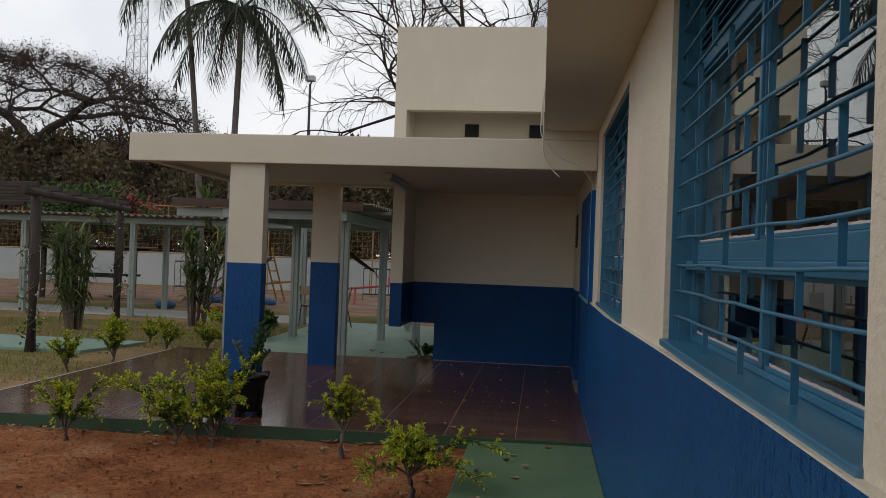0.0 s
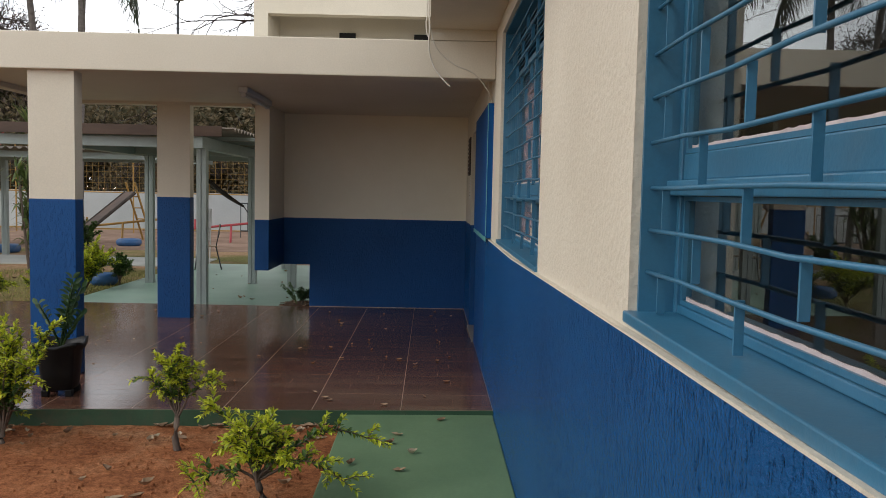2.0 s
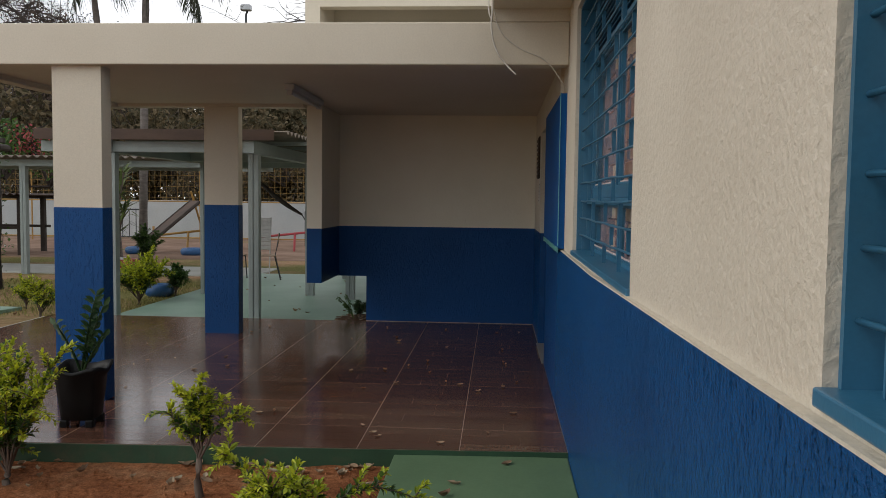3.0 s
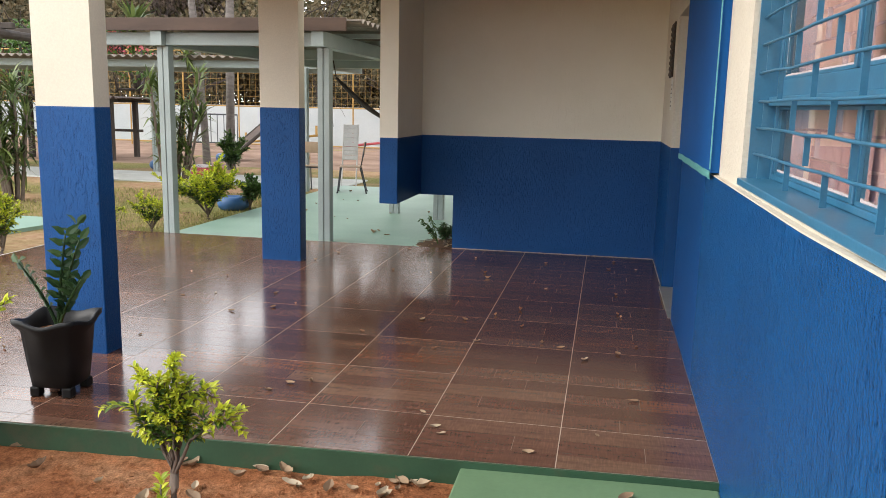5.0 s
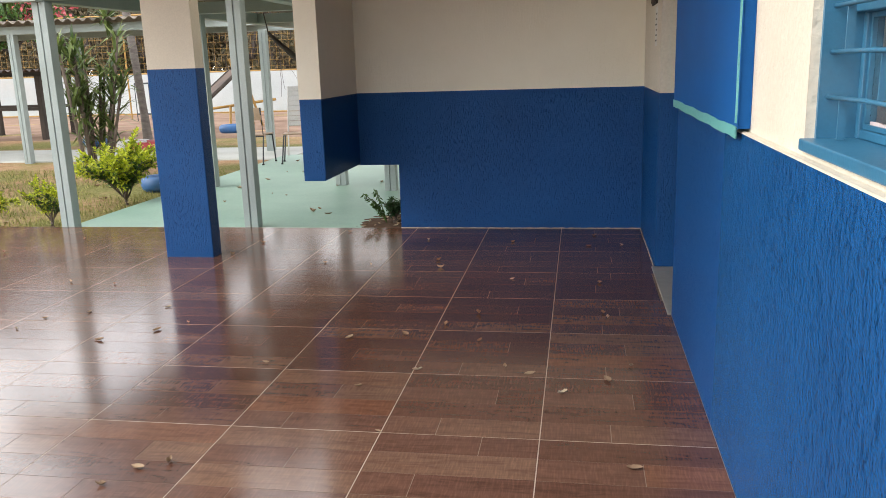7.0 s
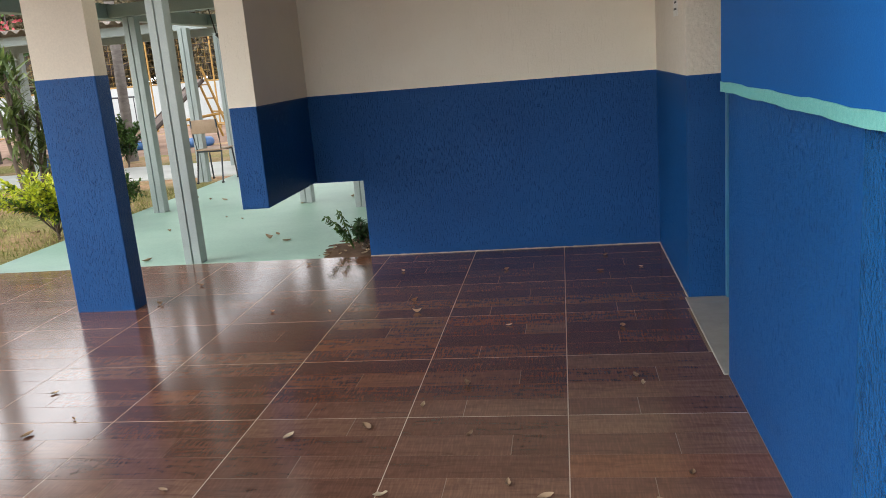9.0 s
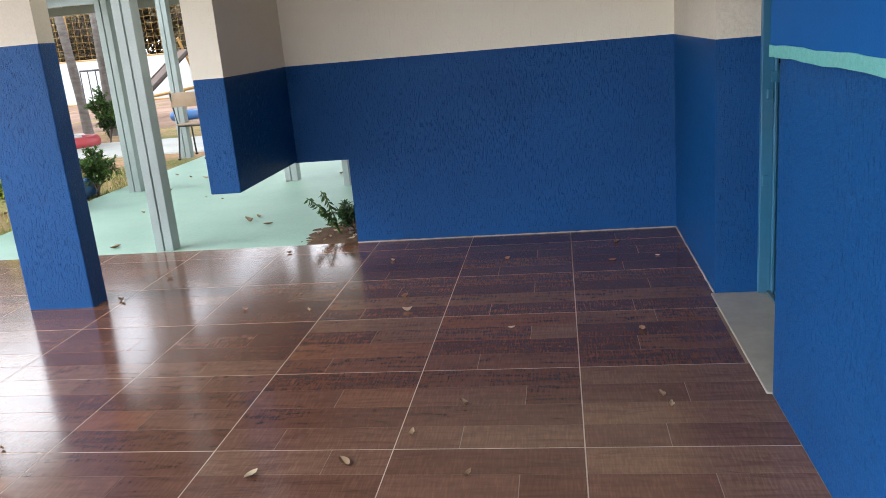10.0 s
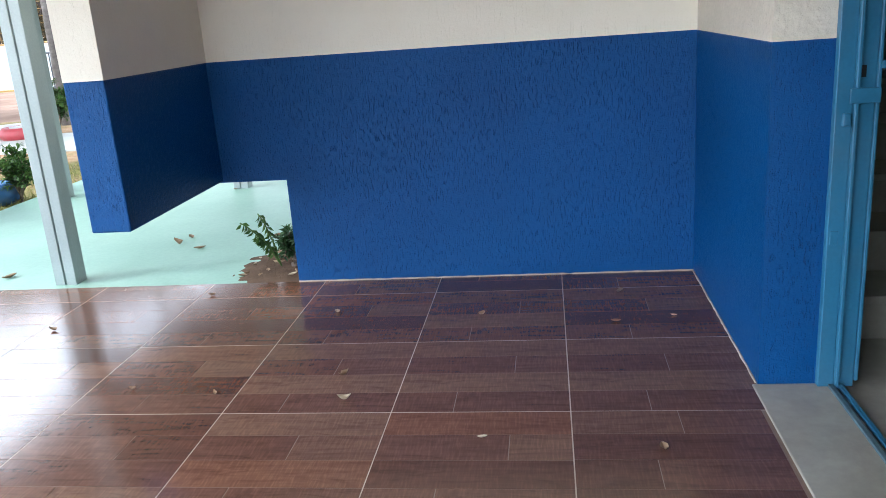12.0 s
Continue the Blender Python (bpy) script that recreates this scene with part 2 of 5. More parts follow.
def soil_mat():
    """Crumbly red earth: pale dusty patches, dark damp ones, grit."""
    m, n, l, b = mat("red_soil", 0.95, spec=0.1)
    v = coords(n, l, world_space=True)
    big = ramp(n, l, tex(n, l, v, 1.6, 6, 0.65, 0.4), [(0.32, (0.29, 0.102, 0.045)), (0.52, (0.50, 0.198, 0.086)), (0.7, (0.60, 0.32, 0.17))])
    crumb = tex(n, l, v, 24, 6, 0.75)
    col = blend(n, l, 0.85, big, ramp(n, l, crumb, [(0.36, (0.45, 0.42, 0.40)), (0.55, (1, 1, 1)), (0.72, (1.35, 1.35, 1.35))]), "MULTIPLY")
    grit = tex(n, l, v, 110, 4, 0.7)
    col = blend(n, l, 0.7, col, ramp(n, l, grit, [(0.36, (0.5, 0.48, 0.46)), (0.6, (1.15, 1.15, 1.15))]), "MULTIPLY")
    l.new(col, b.inputs["Base Color"])
    bump(n, l, b, crumb, 1.0, 0.03)
    bump(n, l, b, grit, 0.8, 0.008)
    return m


SOIL = soil_mat()


def tile_mat():
    """Glazed tile printed as rustic boards; tone by board and by tile."""
    m, n, l, b = mat("wood_print_tile", 0.3, spec=0.5)
    oi = n.new("ShaderNodeObjectInfo")
    tc = n.new("ShaderNodeTexCoord")
    ge = n.new("ShaderNodeNewGeometry")
    def math_node(op, a, c):
        k = n.new("ShaderNodeMath")
        k.operation = op
        for i, v in enumerate((a, c)):
            if isinstance(v, (int, float)):
                k.inputs[i].default_value = v
            else:
                l.new(v, k.inputs[i])
        return k.outputs["Value"]
    isl = ge.outputs["Random Per Island"]
    tone = math_node("FRACT", math_node("ADD", isl, math_node("MULTIPLY", oi.outputs["Random"], 0.35)), 0.0)
    off = n.new("ShaderNodeCombineXYZ")
    l.new(math_node("MULTIPLY", isl, 37.0), off.inputs["X"])
    l.new(math_node("MULTIPLY", isl, 11.0), off.inputs["Y"])
    add = n.new("ShaderNodeVectorMath")
    l.new(tc.outputs["Object"], add.inputs[0])
    l.new(off.outputs["Vector"], add.inputs[1])
    p = add.outputs["Vector"]
    def scaled(v):
        mp = n.new("ShaderNodeMapping")
        mp.inputs["Scale"].default_value = v
        l.new(p, mp.inputs["Vector"])
        return mp.outputs["Vector"]
    along = tex(n, l, scaled((1.2, 9, 1)), 3.5, 6, 0.65, 0.8)
    flame = tex(n, l, scaled((0.9, 6, 1)), 3.0, 2, 0.5, 1.6)
    saw = tex(n, l, scaled((34, 3.4, 1)), 4, 3, 0.6)
    streak = tex(n, l, scaled((3, 34, 1)), 4, 5, 0.75)
    board = ramp(n, l, tone, [(0.0, (0.090, 0.042, 0.029)), (0.4, (0.106, 0.051, 0.036)), (0.75, (0.118, 0.059, 0.041)), (0.9, (0.148, 0.083, 0.056)), (1.0, (0.144, 0.062, 0.036))])
    col = blend(n, l, 0.5, board, ramp(n, l, along, [(0.28, (0.55, 0.48, 0.46)), (0.5, (1, 1, 1)), (0.75, (1.25, 1.2, 1.12))]), "MULTIPLY")
    col = blend(n, l, 0.5, col, ramp(n, l, flame, [(0.40, (1.12, 1.1, 1.06)), (0.56, (0.95, 0.93, 0.92)), (0.63, (0.62, 0.56, 0.54)), (0.68, (1.05, 1.02, 1.0))]), "MULTIPLY")
    col = blend(n, l, 0.38, col, ramp(n, l, saw, [(0.36, (0.76, 0.74, 0.73)), (0.5, (1.0, 1.0, 1.0)), (0.66, (1.65, 1.66, 1.66))]), "MULTIPLY")
    col = blend(n, l, 0.25, col, ramp(n, l, streak, [(0.35, (0.75, 0.73, 0.71)), (0.65, (1.22, 1.22, 1.22))]), "MULTIPLY")
    l.new(col, b.inputs["Base Color"])
    rr = n.new("ShaderNodeMapRange")
    rr.inputs["From Min"].default_value, rr.inputs["From Max"].default_value = 0.3, 0.7
    rr.inputs["To Min"].default_value, rr.inputs["To Max"].default_value = 0.13, 0.19
    l.new(saw, rr.inputs["Value"])
    l.new(rr.outputs["Result"], b.inputs["Roughness"])
    b.inputs["IOR"].default_value = 1.55
    bump(n, l, b, tex(n, l, scaled((1, 3, 1)), 4, 2, 0.5), 0.06, 0.004)
    return m


TILE = tile_mat()
TILE_BODY = surface("tile_seam", (0.15, 0.10, 0.07), (0.22, 0.15, 0.11), 5, 60, 0.7, relief=0.1)


# ---------- building blocks ----------
def thing(name, label, category, group="", kind="", at=None):
    ob = new(name)
    if at is not None:
        ob.matrix_world = at
    return tagged(ob, label, category, group, kind)


def mesh_of(bm, material, name, smooth=False):
    me = bpy.data.meshes.new(name)
    bm.to_mesh(me)
    bm.free()
    me.materials.append(material)
    if smooth:
        for p in me.polygons:
            p.use_smooth = True
    return me


def part(name, bm, material, parent=None, label="", smooth=False):
    ob = new(name, mesh_of(bm, material, name, smooth))
    if parent is not None:
        ob.parent = parent
    if label:
        ob["label"] = label
    return ob


def structure(name, bm, material, label, category, smooth=False):
    return tagged(part(name, bm, material, None, "", smooth), label, category, kind="structure")


def raw(name, verts, faces, material, parent=None, label="", smooth=False):
    me = bpy.data.meshes.new(name)
    me.from_pydata(verts, [], faces)
    me.materials.append(material)
    if smooth:
        for p in me.polygons:
            p.use_smooth = True
    ob = new(name, me)
    if parent is not None:
        ob.parent = parent
    if label:
        ob["label"] = label
    return ob


def add_box(bm, x0, x1, y0, y1, z0, z1, bevel=0.0):
    r = bmesh.ops.create_cube(bm, size=1.0, matrix=Matrix.LocRotScale(((x0 + x1) / 2, (y0 + y1) / 2, (z0 + z1) / 2), None, (x1 - x0, y1 - y0, z1 - z0)))
    if bevel:
        edges = {e for v in r["verts"] for e in v.link_edges}
        bmesh.ops.bevel(bm, geom=list(edges), offset=bevel, segments=2, affect="EDGES", profile=0.5)
    return bm


def box(x0, x1, y0, y1, z0, z1, bevel=0.0):
    return add_box(bmesh.new(), x0, x1, y0, y1, z0, z1, bevel)


def add_rod(bm, a, b, r0, r1=None, sides=8):
    a, b = Vector(a), Vector(b)
    d = b - a
    m = Matrix.Translation((a + b) / 2) @ d.to_track_quat("Z", "Y").to_matrix().to_4x4()
    bmesh.ops.create_cone(bm, cap_ends=True, segments=sides, radius1=r0, radius2=r0 if r1 is None else r1, depth=d.length, matrix=m)
    return bm


def rod(a, b, r0, r1=None, sides=8):
    return add_rod(bmesh.new(), a, b, r0, r1, sides)


def add_tube(verts, faces, pts, radii, sides=6):
    """A tapered tube along points."""
    base = len(verts)
    for i, (p, r) in enumerate(zip(pts, radii)):
        p = Vector(p)
        d = Vector(pts[min(i + 1, len(pts) - 1)]) - Vector(pts[max(i - 1, 0)])
        q = d.to_track_quat("Z", "Y")
        for k in range(sides):
            a = 2 * math.pi * k / sides
            verts.append(p + q @ Vector((r * math.cos(a), r * math.sin(a), 0)))
    for i in range(len(pts) - 1):
        for k in range(sides):
            a, b = base + i * sides + k, base + i * sides + (k + 1) % sides
            faces.append((a, b, b + sides, a + sides))
    faces.append(tuple(base + (len(pts) - 1) * sides + k for k in range(sides)))


def prism(pts, axis, a0, a1):
    """A solid from an outline in the two other axes, drawn out along axis."""
    bm = bmesh.new()
    def at(p, a):
        return {"x": (a, p[0], p[1]), "y": (p[0], a, p[1]), "z": (p[0], p[1], a)}[axis]
    lo = [bm.verts.new(at(p, a0)) for p in pts]
    hi = [bm.verts.new(at(p, a1)) for p in pts]
    bm.faces.new(lo)
    bm.faces.new(hi)
    for i in range(len(pts)):
        j = (i + 1) % len(pts)
        bm.faces.new((lo[i], lo[j], hi[j], hi[i]))
    bmesh.ops.recalc_face_normals(bm, faces=bm.faces)
    return bm


# ---------- large structure ----------
WX = 0.66          # face of the long blue wall
UX = 0.684         # face of the cream plaster above
BACK = 0.90
SOFFIT = 2.74

# ground sheet and red soil bed
bm = bmesh.new()
bmesh.ops.create_grid(bm, x_segments=60, y_segments=60, size=400)
for v in bm.verts:
    v.co.z = -0.13
structure("ground", bm, LAWN, "dry lawn and bare reddish earth with leaf litter", "ground")

bm = bmesh.new()
bmesh.ops.create_grid(bm, x_segments=110, y_segments=130, size=1)
for v in bm.verts:
    v.co.x, v.co.y = -4.36 + v.co.x * 4.0, 0.9 + v.co.y * 6.46
    edge = min(1.0, (v.co.x + 8.36) / 1.2)
    v.co.z = -0.112 + 0.022 * noise.noise(v.co * 1.1) + 0.012 * noise.noise(v.co * 5.0) + 0.006 * noise.noise(v.co * 17.0) - 0.03 * (1 - edge)
structure("soil_bed", bm, SOIL, "bare red soil bed beside the tiled porch", "soil", True)

structure("path", box(-0.36, WX, -8, 7.403, -0.2, -0.03, 0.008), GREEN_DARK, "dull green painted concrete path along the wall", "path")

# porch slab under the tiles, its dark green edge, and the pale kerb
SLAB = [(-5.2, 7.14), (WX, 7.42), (WX, 12.28), (-1.33, 12.28), (-5.2, 12.28)]
structure("porch_slab", prism(SLAB, "z", -0.3, -0.0022), GROUT, "pale tile grout bed of the porch floor", "floor")
structure("porch_edge", prism([(-5.2, 7.125), (WX, 7.405), (WX, 7.418), (-5.2, 7.138)], "z", -0.3, -0.003), GREEN_KERB, "dark green painted edge of the porch floor", "kerb")
structure("porch_kerb", box(-5.36, -5.204, 7.1, 12.3, -0.3, -0.035, 0.01), CONCRETE, "pale concrete kerb beside the porch tiles", "kerb")
bm = prism([(-4.6, 12.284), (3.0, 12.284), (3.0, 18.4), (-4.6, 18.4)], "z", -0.3, -0.045)
structure("walkway_floor", bm, GREEN_FLOOR, "pale green painted concrete walkway floor", "floor")
structure("garden_path", box(-30, -4.604, 18.42, 20.3, -0.3, -0.105, 0.01), CONCRETE, "pale concrete garden path across the lawn", "path")
structure("garden_slab", prism([(-14, 11.9), (-6.6, 11.9), (-6.3, 13.4), (-14, 13.4)], "z", -0.3, -0.085), GREEN_FLOOR, "pale green painted slab beneath the pergola", "floor")

# the long wall: cream body with openings, blue coat below
W1, W2, DOOR = (1.81, 3.86), (5.52, 7.68), (9.98, 11.02)
SILL1, SILL2, WTOP, DTOP = 1.218, 1.172, 2.62, 2.15
bm = bmesh.new()
for y0, y1, z0, z1 in ((-8, W1[0], -0.2, 3.0), (W1[0], W1[1], -0.2, SILL1 - 0.03), (W1[0], W1[1], WTOP, 3.0), (W1[1], W2[0], -0.2, 3.0),
                       (W2[0], W2[1], -0.2, SILL2 - 0.03), (W2[0], W2[1], WTOP, 3.0), (W2[1], 8.6, -0.2, 3.0)):
    add_box(bm, UX, BACK, y0, y1, z0, z1)
structure("wall_east", bm, CREAM, "cream roughcast wall with two barred windows", "wall")
bm = bmesh.new()
for y0, y1, z0, z1 in ((8.6, DOOR[0], 1.136, 3.0), (DOOR[0], DOOR[1], DTOP, 3.0), (DOOR[1], 12.43, 1.136, 3.0)):
    add_box(bm, WX, BACK, y0, y1, z0, z1)
structure("wall_porch", bm, CREAM, "cream plaster wall round the porch doorway", "wall")
top = [(-8, 1.25), (2.3, 1.198), (3.7, 1.180), (6.5, 1.130), (8.6, 1.132)]
structure("wall_blue_coat", prism([(-8, -0.2), *((y, z - 0.006) for y, z in top), (8.6, -0.2)], "x", WX, UX - 0.001), BLUE, "deep blue grooved plaster dado on the long wall", "wall")
structure("dado_ledge", prism([*((y, z - 0.006) for y, z in top), *((y, z) for y, z in reversed(top))], "x", WX + 0.001, UX - 0.001), CREAM, "narrow cream ledge on top of the blue dado", "ledge")
bm = bmesh.new()
add_box(bm, WX, BACK, 8.6, DOOR[0], -0.2, 1.136)
add_box(bm, WX, BACK, DOOR[1], 12.28, -0.2, 1.136)
structure("wall_porch_dado", bm, BLUE_FINE, "deep blue grooved plaster dado beside the doorway", "wall")

# end wall with the low opening, and the hanging wall stub
bm = bmesh.new()
add_box(bm, -1.33, WX, 12.28, 12.43, -0.2, 1.137)
add_box(bm, -1.826, -1.33, 12.28, 12.43, 0.54, 1.137)
add_box(bm, -1.826, -1.66, 11.312, 12.28, 0.548, 1.137, 0.006)
structure("wall_north_dado", bm, BLUE_FINE, "deep blue grooved plaster dado with a low corner opening", "wall")
bm = bmesh.new()
add_box(bm, -1.66, WX, 12.28, 12.43, 1.137, 2.6)
structure("wall_north", bm, CREAM_GROOVED, "cream grooved plaster end wall of the porch", "wall")
structure("wall_stub", box(-1.826, -1.66, 11.312, 12.43, 1.137, 2.6), CREAM_GROOVED, "cream plastered short wall hanging clear of the floor", "wall")

# canopy: slab, front beam, rear beam
bm = bmesh.new()
add_box(bm, -3.84, BACK, 8.35, 11.172, 2.45, 2.652)
add_box(bm, -1.826, BACK, 11.172, 12.43, 2.45, 2.652)
structure("canopy_slab", bm, CREAM_SMOOTH, "cream concrete canopy slab over the porch", "canopy")
structure("canopy_fascia", box(-3.96, UX - 0.002, 8.2, 8.35, 2.372, 2.655, 0.008), CREAM_SMOOTH, "cream painted edge beam of the porch canopy", "beam")
structure("canopy_side_beam", box(-3.96, -3.84, 8.352, 11.34, 2.40, 2.652, 0.008), CREAM_SMOOTH, "cream painted side edge of the porch canopy", "beam")
structure("canopy_rear_beam", box(-3.838, -1.828, 11.172, 11.34, 2.415, 2.652, 0.006), CREAM_SMOOTH, "cream painted rear beam under the canopy", "beam")

# eave over the long wall
bm = bmesh.new()
add_box(bm, 0.175, UX - 0.002, -8, 8.196, SOFFIT, 3.02)
add_box(bm, 0.175, 0.90, 8.196, 11.33, 2.656, 3.02)
structure("eave", bm, CREAM_SMOOTH, "cream painted concrete eave over the long wall", "eave")
bm = bmesh.new()
add_box(bm, 0.175, 6.2, -8, 12.4, 3.02, 3.1)
structure("roof", bm, FIBRE, "weathered fibre-cement roof of the long building", "roof")

# raised tank block above the porch, with its deep slot
tank = thing("tank_block", "cream painted roof block with a long recessed slot", "roof block", kind="structure")
for nm, dims in (("parapet", (-1.85, 3.0, 11.33, 11.48, 3.49, 4.62)), ("side_pier", (-1.85, -1.69, 11.33, 11.48, 2.652, 3.49)), ("roof_slab", (-1.85, 3.0, 11.48, 15.0, 4.46, 4.62)),
                 ("side_wall", (-1.85, -1.69, 11.48, 15.0, 2.652, 4.46)), ("back_wall", (-1.69, 3.0, 12.1, 12.25, 2.652, 4.46))):
    part(nm, box(*dims), CREAM_SMOOTH, tank)
for vx in (-0.86, 0.06):
    part("vent", box(vx - 0.1, vx + 0.1, 12.07, 12.1, 3.25, 3.43, 0.004), BLACK, tank, "dark square vent block")

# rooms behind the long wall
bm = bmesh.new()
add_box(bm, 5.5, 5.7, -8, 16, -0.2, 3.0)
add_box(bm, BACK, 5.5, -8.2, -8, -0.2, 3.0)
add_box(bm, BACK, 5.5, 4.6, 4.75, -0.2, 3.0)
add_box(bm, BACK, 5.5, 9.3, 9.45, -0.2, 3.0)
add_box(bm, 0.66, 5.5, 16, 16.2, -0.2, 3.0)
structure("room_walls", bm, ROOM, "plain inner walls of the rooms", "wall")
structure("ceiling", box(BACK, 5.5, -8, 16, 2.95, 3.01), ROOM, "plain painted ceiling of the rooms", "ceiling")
structure("room_floor", box(BACK + 0.002, 5.5, -8, 16, -0.3, -0.008), MARBLE, "worn pale stone floor of the rooms", "floor")
structure("wall_stairwell", box(WX, BACK, 12.43, 16, -0.2, 3.0), CREAM, "cream wall of the stair hall", "wall")
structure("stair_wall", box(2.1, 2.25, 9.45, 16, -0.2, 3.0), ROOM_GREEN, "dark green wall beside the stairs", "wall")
structure("doorstep", box(WX - 0.02, 0.90, DOOR[0], DOOR[1], -0.3, 0.006, 0.004), MARBLE, "worn veined marble doorstep", "doorstep")
stairs = thing("stairs", "worn marble staircase rising inside the doorway", "stairs", kind="structure")
for k in range(9):
    part("step", box(0.95, 2.1, 11.42 + 0.28 * k, 11.70 + 0.28 * k, -0.008, 0.17 * k + 0.14), MARBLE, stairs)
    part("tread", box(0.95, 2.1, 11.40 + 0.28 * k, 11.70 + 0.28 * k, 0.17 * k + 0.14, 0.17 * k + 0.17, 0.004), MARBLE, stairs)


def pillar(x0, x1, y0, y1, blue, top_z, label):
    t = thing("porch_pillar", label, "pillar", "porch pillars", "structure")
    part("base", box(x0, x1, y0, y1, -0.01, blue, 0.006), BLUE_FINE, t, "deep blue grooved lower half")
    part("shaft", box(x0 + 0.003, x1 - 0.003, y0 + 0.003, y1 - 0.003, blue, top_z), CREAM_SMOOTH, t, "cream painted upper half")


pillar(-2.916, -2.555, 8.256, 8.405, 1.382, 2.372, "cream and deep blue porch pillar beside the potted plant")
pillar(-2.900, -2.525, 11.172, 11.315, 1.380, 2.415, "cream and deep blue porch pillar near the walkway")


# ---------- windows of the long wall ----------
PUTTY = surface("putty", (0.50, 0.42, 0.42), (0.62, 0.54, 0.53), 12, 80, 0.8, relief=0.5)

def window(name, y0, y1, sill, label):
    w = thing(name, label, "window", kind="structure")
    part("window_sill", box(0.672, 0.83, y0 - 0.004, y1 + 0.004, sill - 0.028, sill, 0.004), STEEL_BLUE, w, "light blue painted steel sill")
    X0, X1 = 0.706, 0.838
    bm = bmesh.new()
    add_box(bm, X0, X1, y0, y0 + 0.012, sill, WTOP)
    add_box(bm, X0, X1, y1 - 0.012, y1, sill, WTOP)
    add_box(bm, X0, X1, y0 + 0.012, y1 - 0.012, WTOP - 0.012, WTOP)
    for ya, yb in ((y0 + 0.012, y0 + 0.034), (y1 - 0.034, y1 - 0.012)):
        add_box(bm, 0.79, 0.828, ya, yb, sill, WTOP - 0.012, 0.003)
    part("window_frame", bm, STEEL_BLUE, w)
    tr = sill + 0.281
    part("transom", box(0.763, 0.833, y0 + 0.012, y1 - 0.012, tr, tr + 0.035, 0.003), STEEL_BLUE, w)
    part("transom_panel", box(0.796, 0.826, y0 + 0.034, y1 - 0.034, tr + 0.036, tr + 0.098, 0.004), STEEL_BLUE, w)
    part("bottom_rail", box(0.793, 0.828, y0 + 0.034, y1 - 0.034, sill + 0.001, sill + 0.022, 0.003), STEEL_BLUE, w)
    lv = 2.30
    part("head_rail", box(0.788, 0.83, y0 + 0.034, y1 - 0.034, lv - 0.02, lv + 0.02, 0.003), STEEL_BLUE, w)
    mid = (y0 + y1) / 2
    for z0, z1, ym, x0, x1, half in ((sill + 0.023, tr - 0.001, mid - 0.012, 0.792, 0.828, 0.016), (tr + 0.099, lv - 0.021, mid + 0.065, 0.79, 0.828, 0.011)):
        part("mullion", box(x0, x1, ym - half, ym + half, z0, z1, 0.003), STEEL_BLUE, w)
        for ya, yb in ((y0 + 0.034, ym - half), (ym + half, y1 - 0.034)):
            bm = bmesh.new()
            add_box(bm, 0.8, 0.824, ya, ya + 0.011, z0, z1)
            add_box(bm, 0.8, 0.824, yb - 0.011, yb, z0, z1)
            add_box(bm, 0.8, 0.824, ya + 0.011, yb - 0.011, z0, z0 + 0.011)
            add_box(bm, 0.8, 0.824, ya + 0.011, yb - 0.011, z1 - 0.011, z1)
            sash = part("sash", bm, STEEL_BLUE, w)
            pane = part("pane", box(0.81, 0.814, ya + 0.011, yb - 0.011, z0 + 0.011, z1 - 0.011), GLASS, sash, "clear glass pane")
            pane.visible_shadow = False
            v, f = [], []
            n = 40
            for k in range(n + 1):
                yy = ya + 0.011 + (yb - ya - 0.036) * k / n
                hgt = 0.006 + 0.006 * abs(noise.noise(Vector((yy * 23, z0, 0))))
                v += [(0.8065, yy, z0 + 0.011), (0.8065, yy, z0 + 0.011 + hgt), (0.8095, yy, z0 + 0.011 + hgt), (0.8095, yy, z0 + 0.011)]
            for k in range(n):
                a, b = 4 * k, 4 * k + 4
                f += [(a, b, b + 1, a + 1), (a + 1, b + 1, b + 2, a + 2), (a + 2, b + 2, b + 3, a + 3)]
            raw("putty", v, f, PUTTY, sash, "pale pinkish window putty")
    head = part("louvre_frame", box(0.79, 0.828, mid - 0.015, mid + 0.015, lv + 0.021, WTOP - 0.012), STEEL_BLUE, w)
    for k in range(9):
        z = lv + 0.035 + k * 0.031
        bm = bmesh.new()
        add_box(bm, -0.024, 0.024, y0 + 0.034, y1 - 0.034, -0.002, 0.002)
        bmesh.ops.rotate(bm, verts=bm.verts, cent=(0, 0, 0), matrix=Matrix.Rotation(radians(-38), 3, "Y"))
        bmesh.ops.translate(bm, verts=bm.verts, vec=(0.808, 0, z))
        part("louvre_slat", bm, STEEL_BLUE, head)


def grille(y0, y1, sill, label):
    g = thing("security_grille", label, "window grille", "window grilles", "structure")
    levels = [0.098, 0.195] + [0.298 + 0.105 * k for k in range(11)]
    rng = random.Random(5)
    zs = [sill + v for v in levels]
    for z in zs:
        v, f = [], []
        n = 9
        pts = [(0.728 + 0.003 * rng.uniform(-1, 1), y0 + (y1 - y0) * k / (n - 1), z + 0.004 * rng.uniform(-1, 1)) for k in range(n)]
        add_tube(v, f, pts, [0.0052] * n, 7)
        raw("rail", v, f, STEEL_BLUE, g, "", True)
    for row, (a, b) in enumerate(zip([sill] + zs[:-1], zs)):
        y = y1 - (0.09 if row % 2 == 0 else 0.325) + 0.015 * rng.uniform(-1, 1)
        while y > y0 + 0.04:
            part("upright", box(0.731, 0.748, y - 0.003, y + 0.003, a + 0.004, b + 0.003), STEEL_BLUE, g)
            y -= 0.48


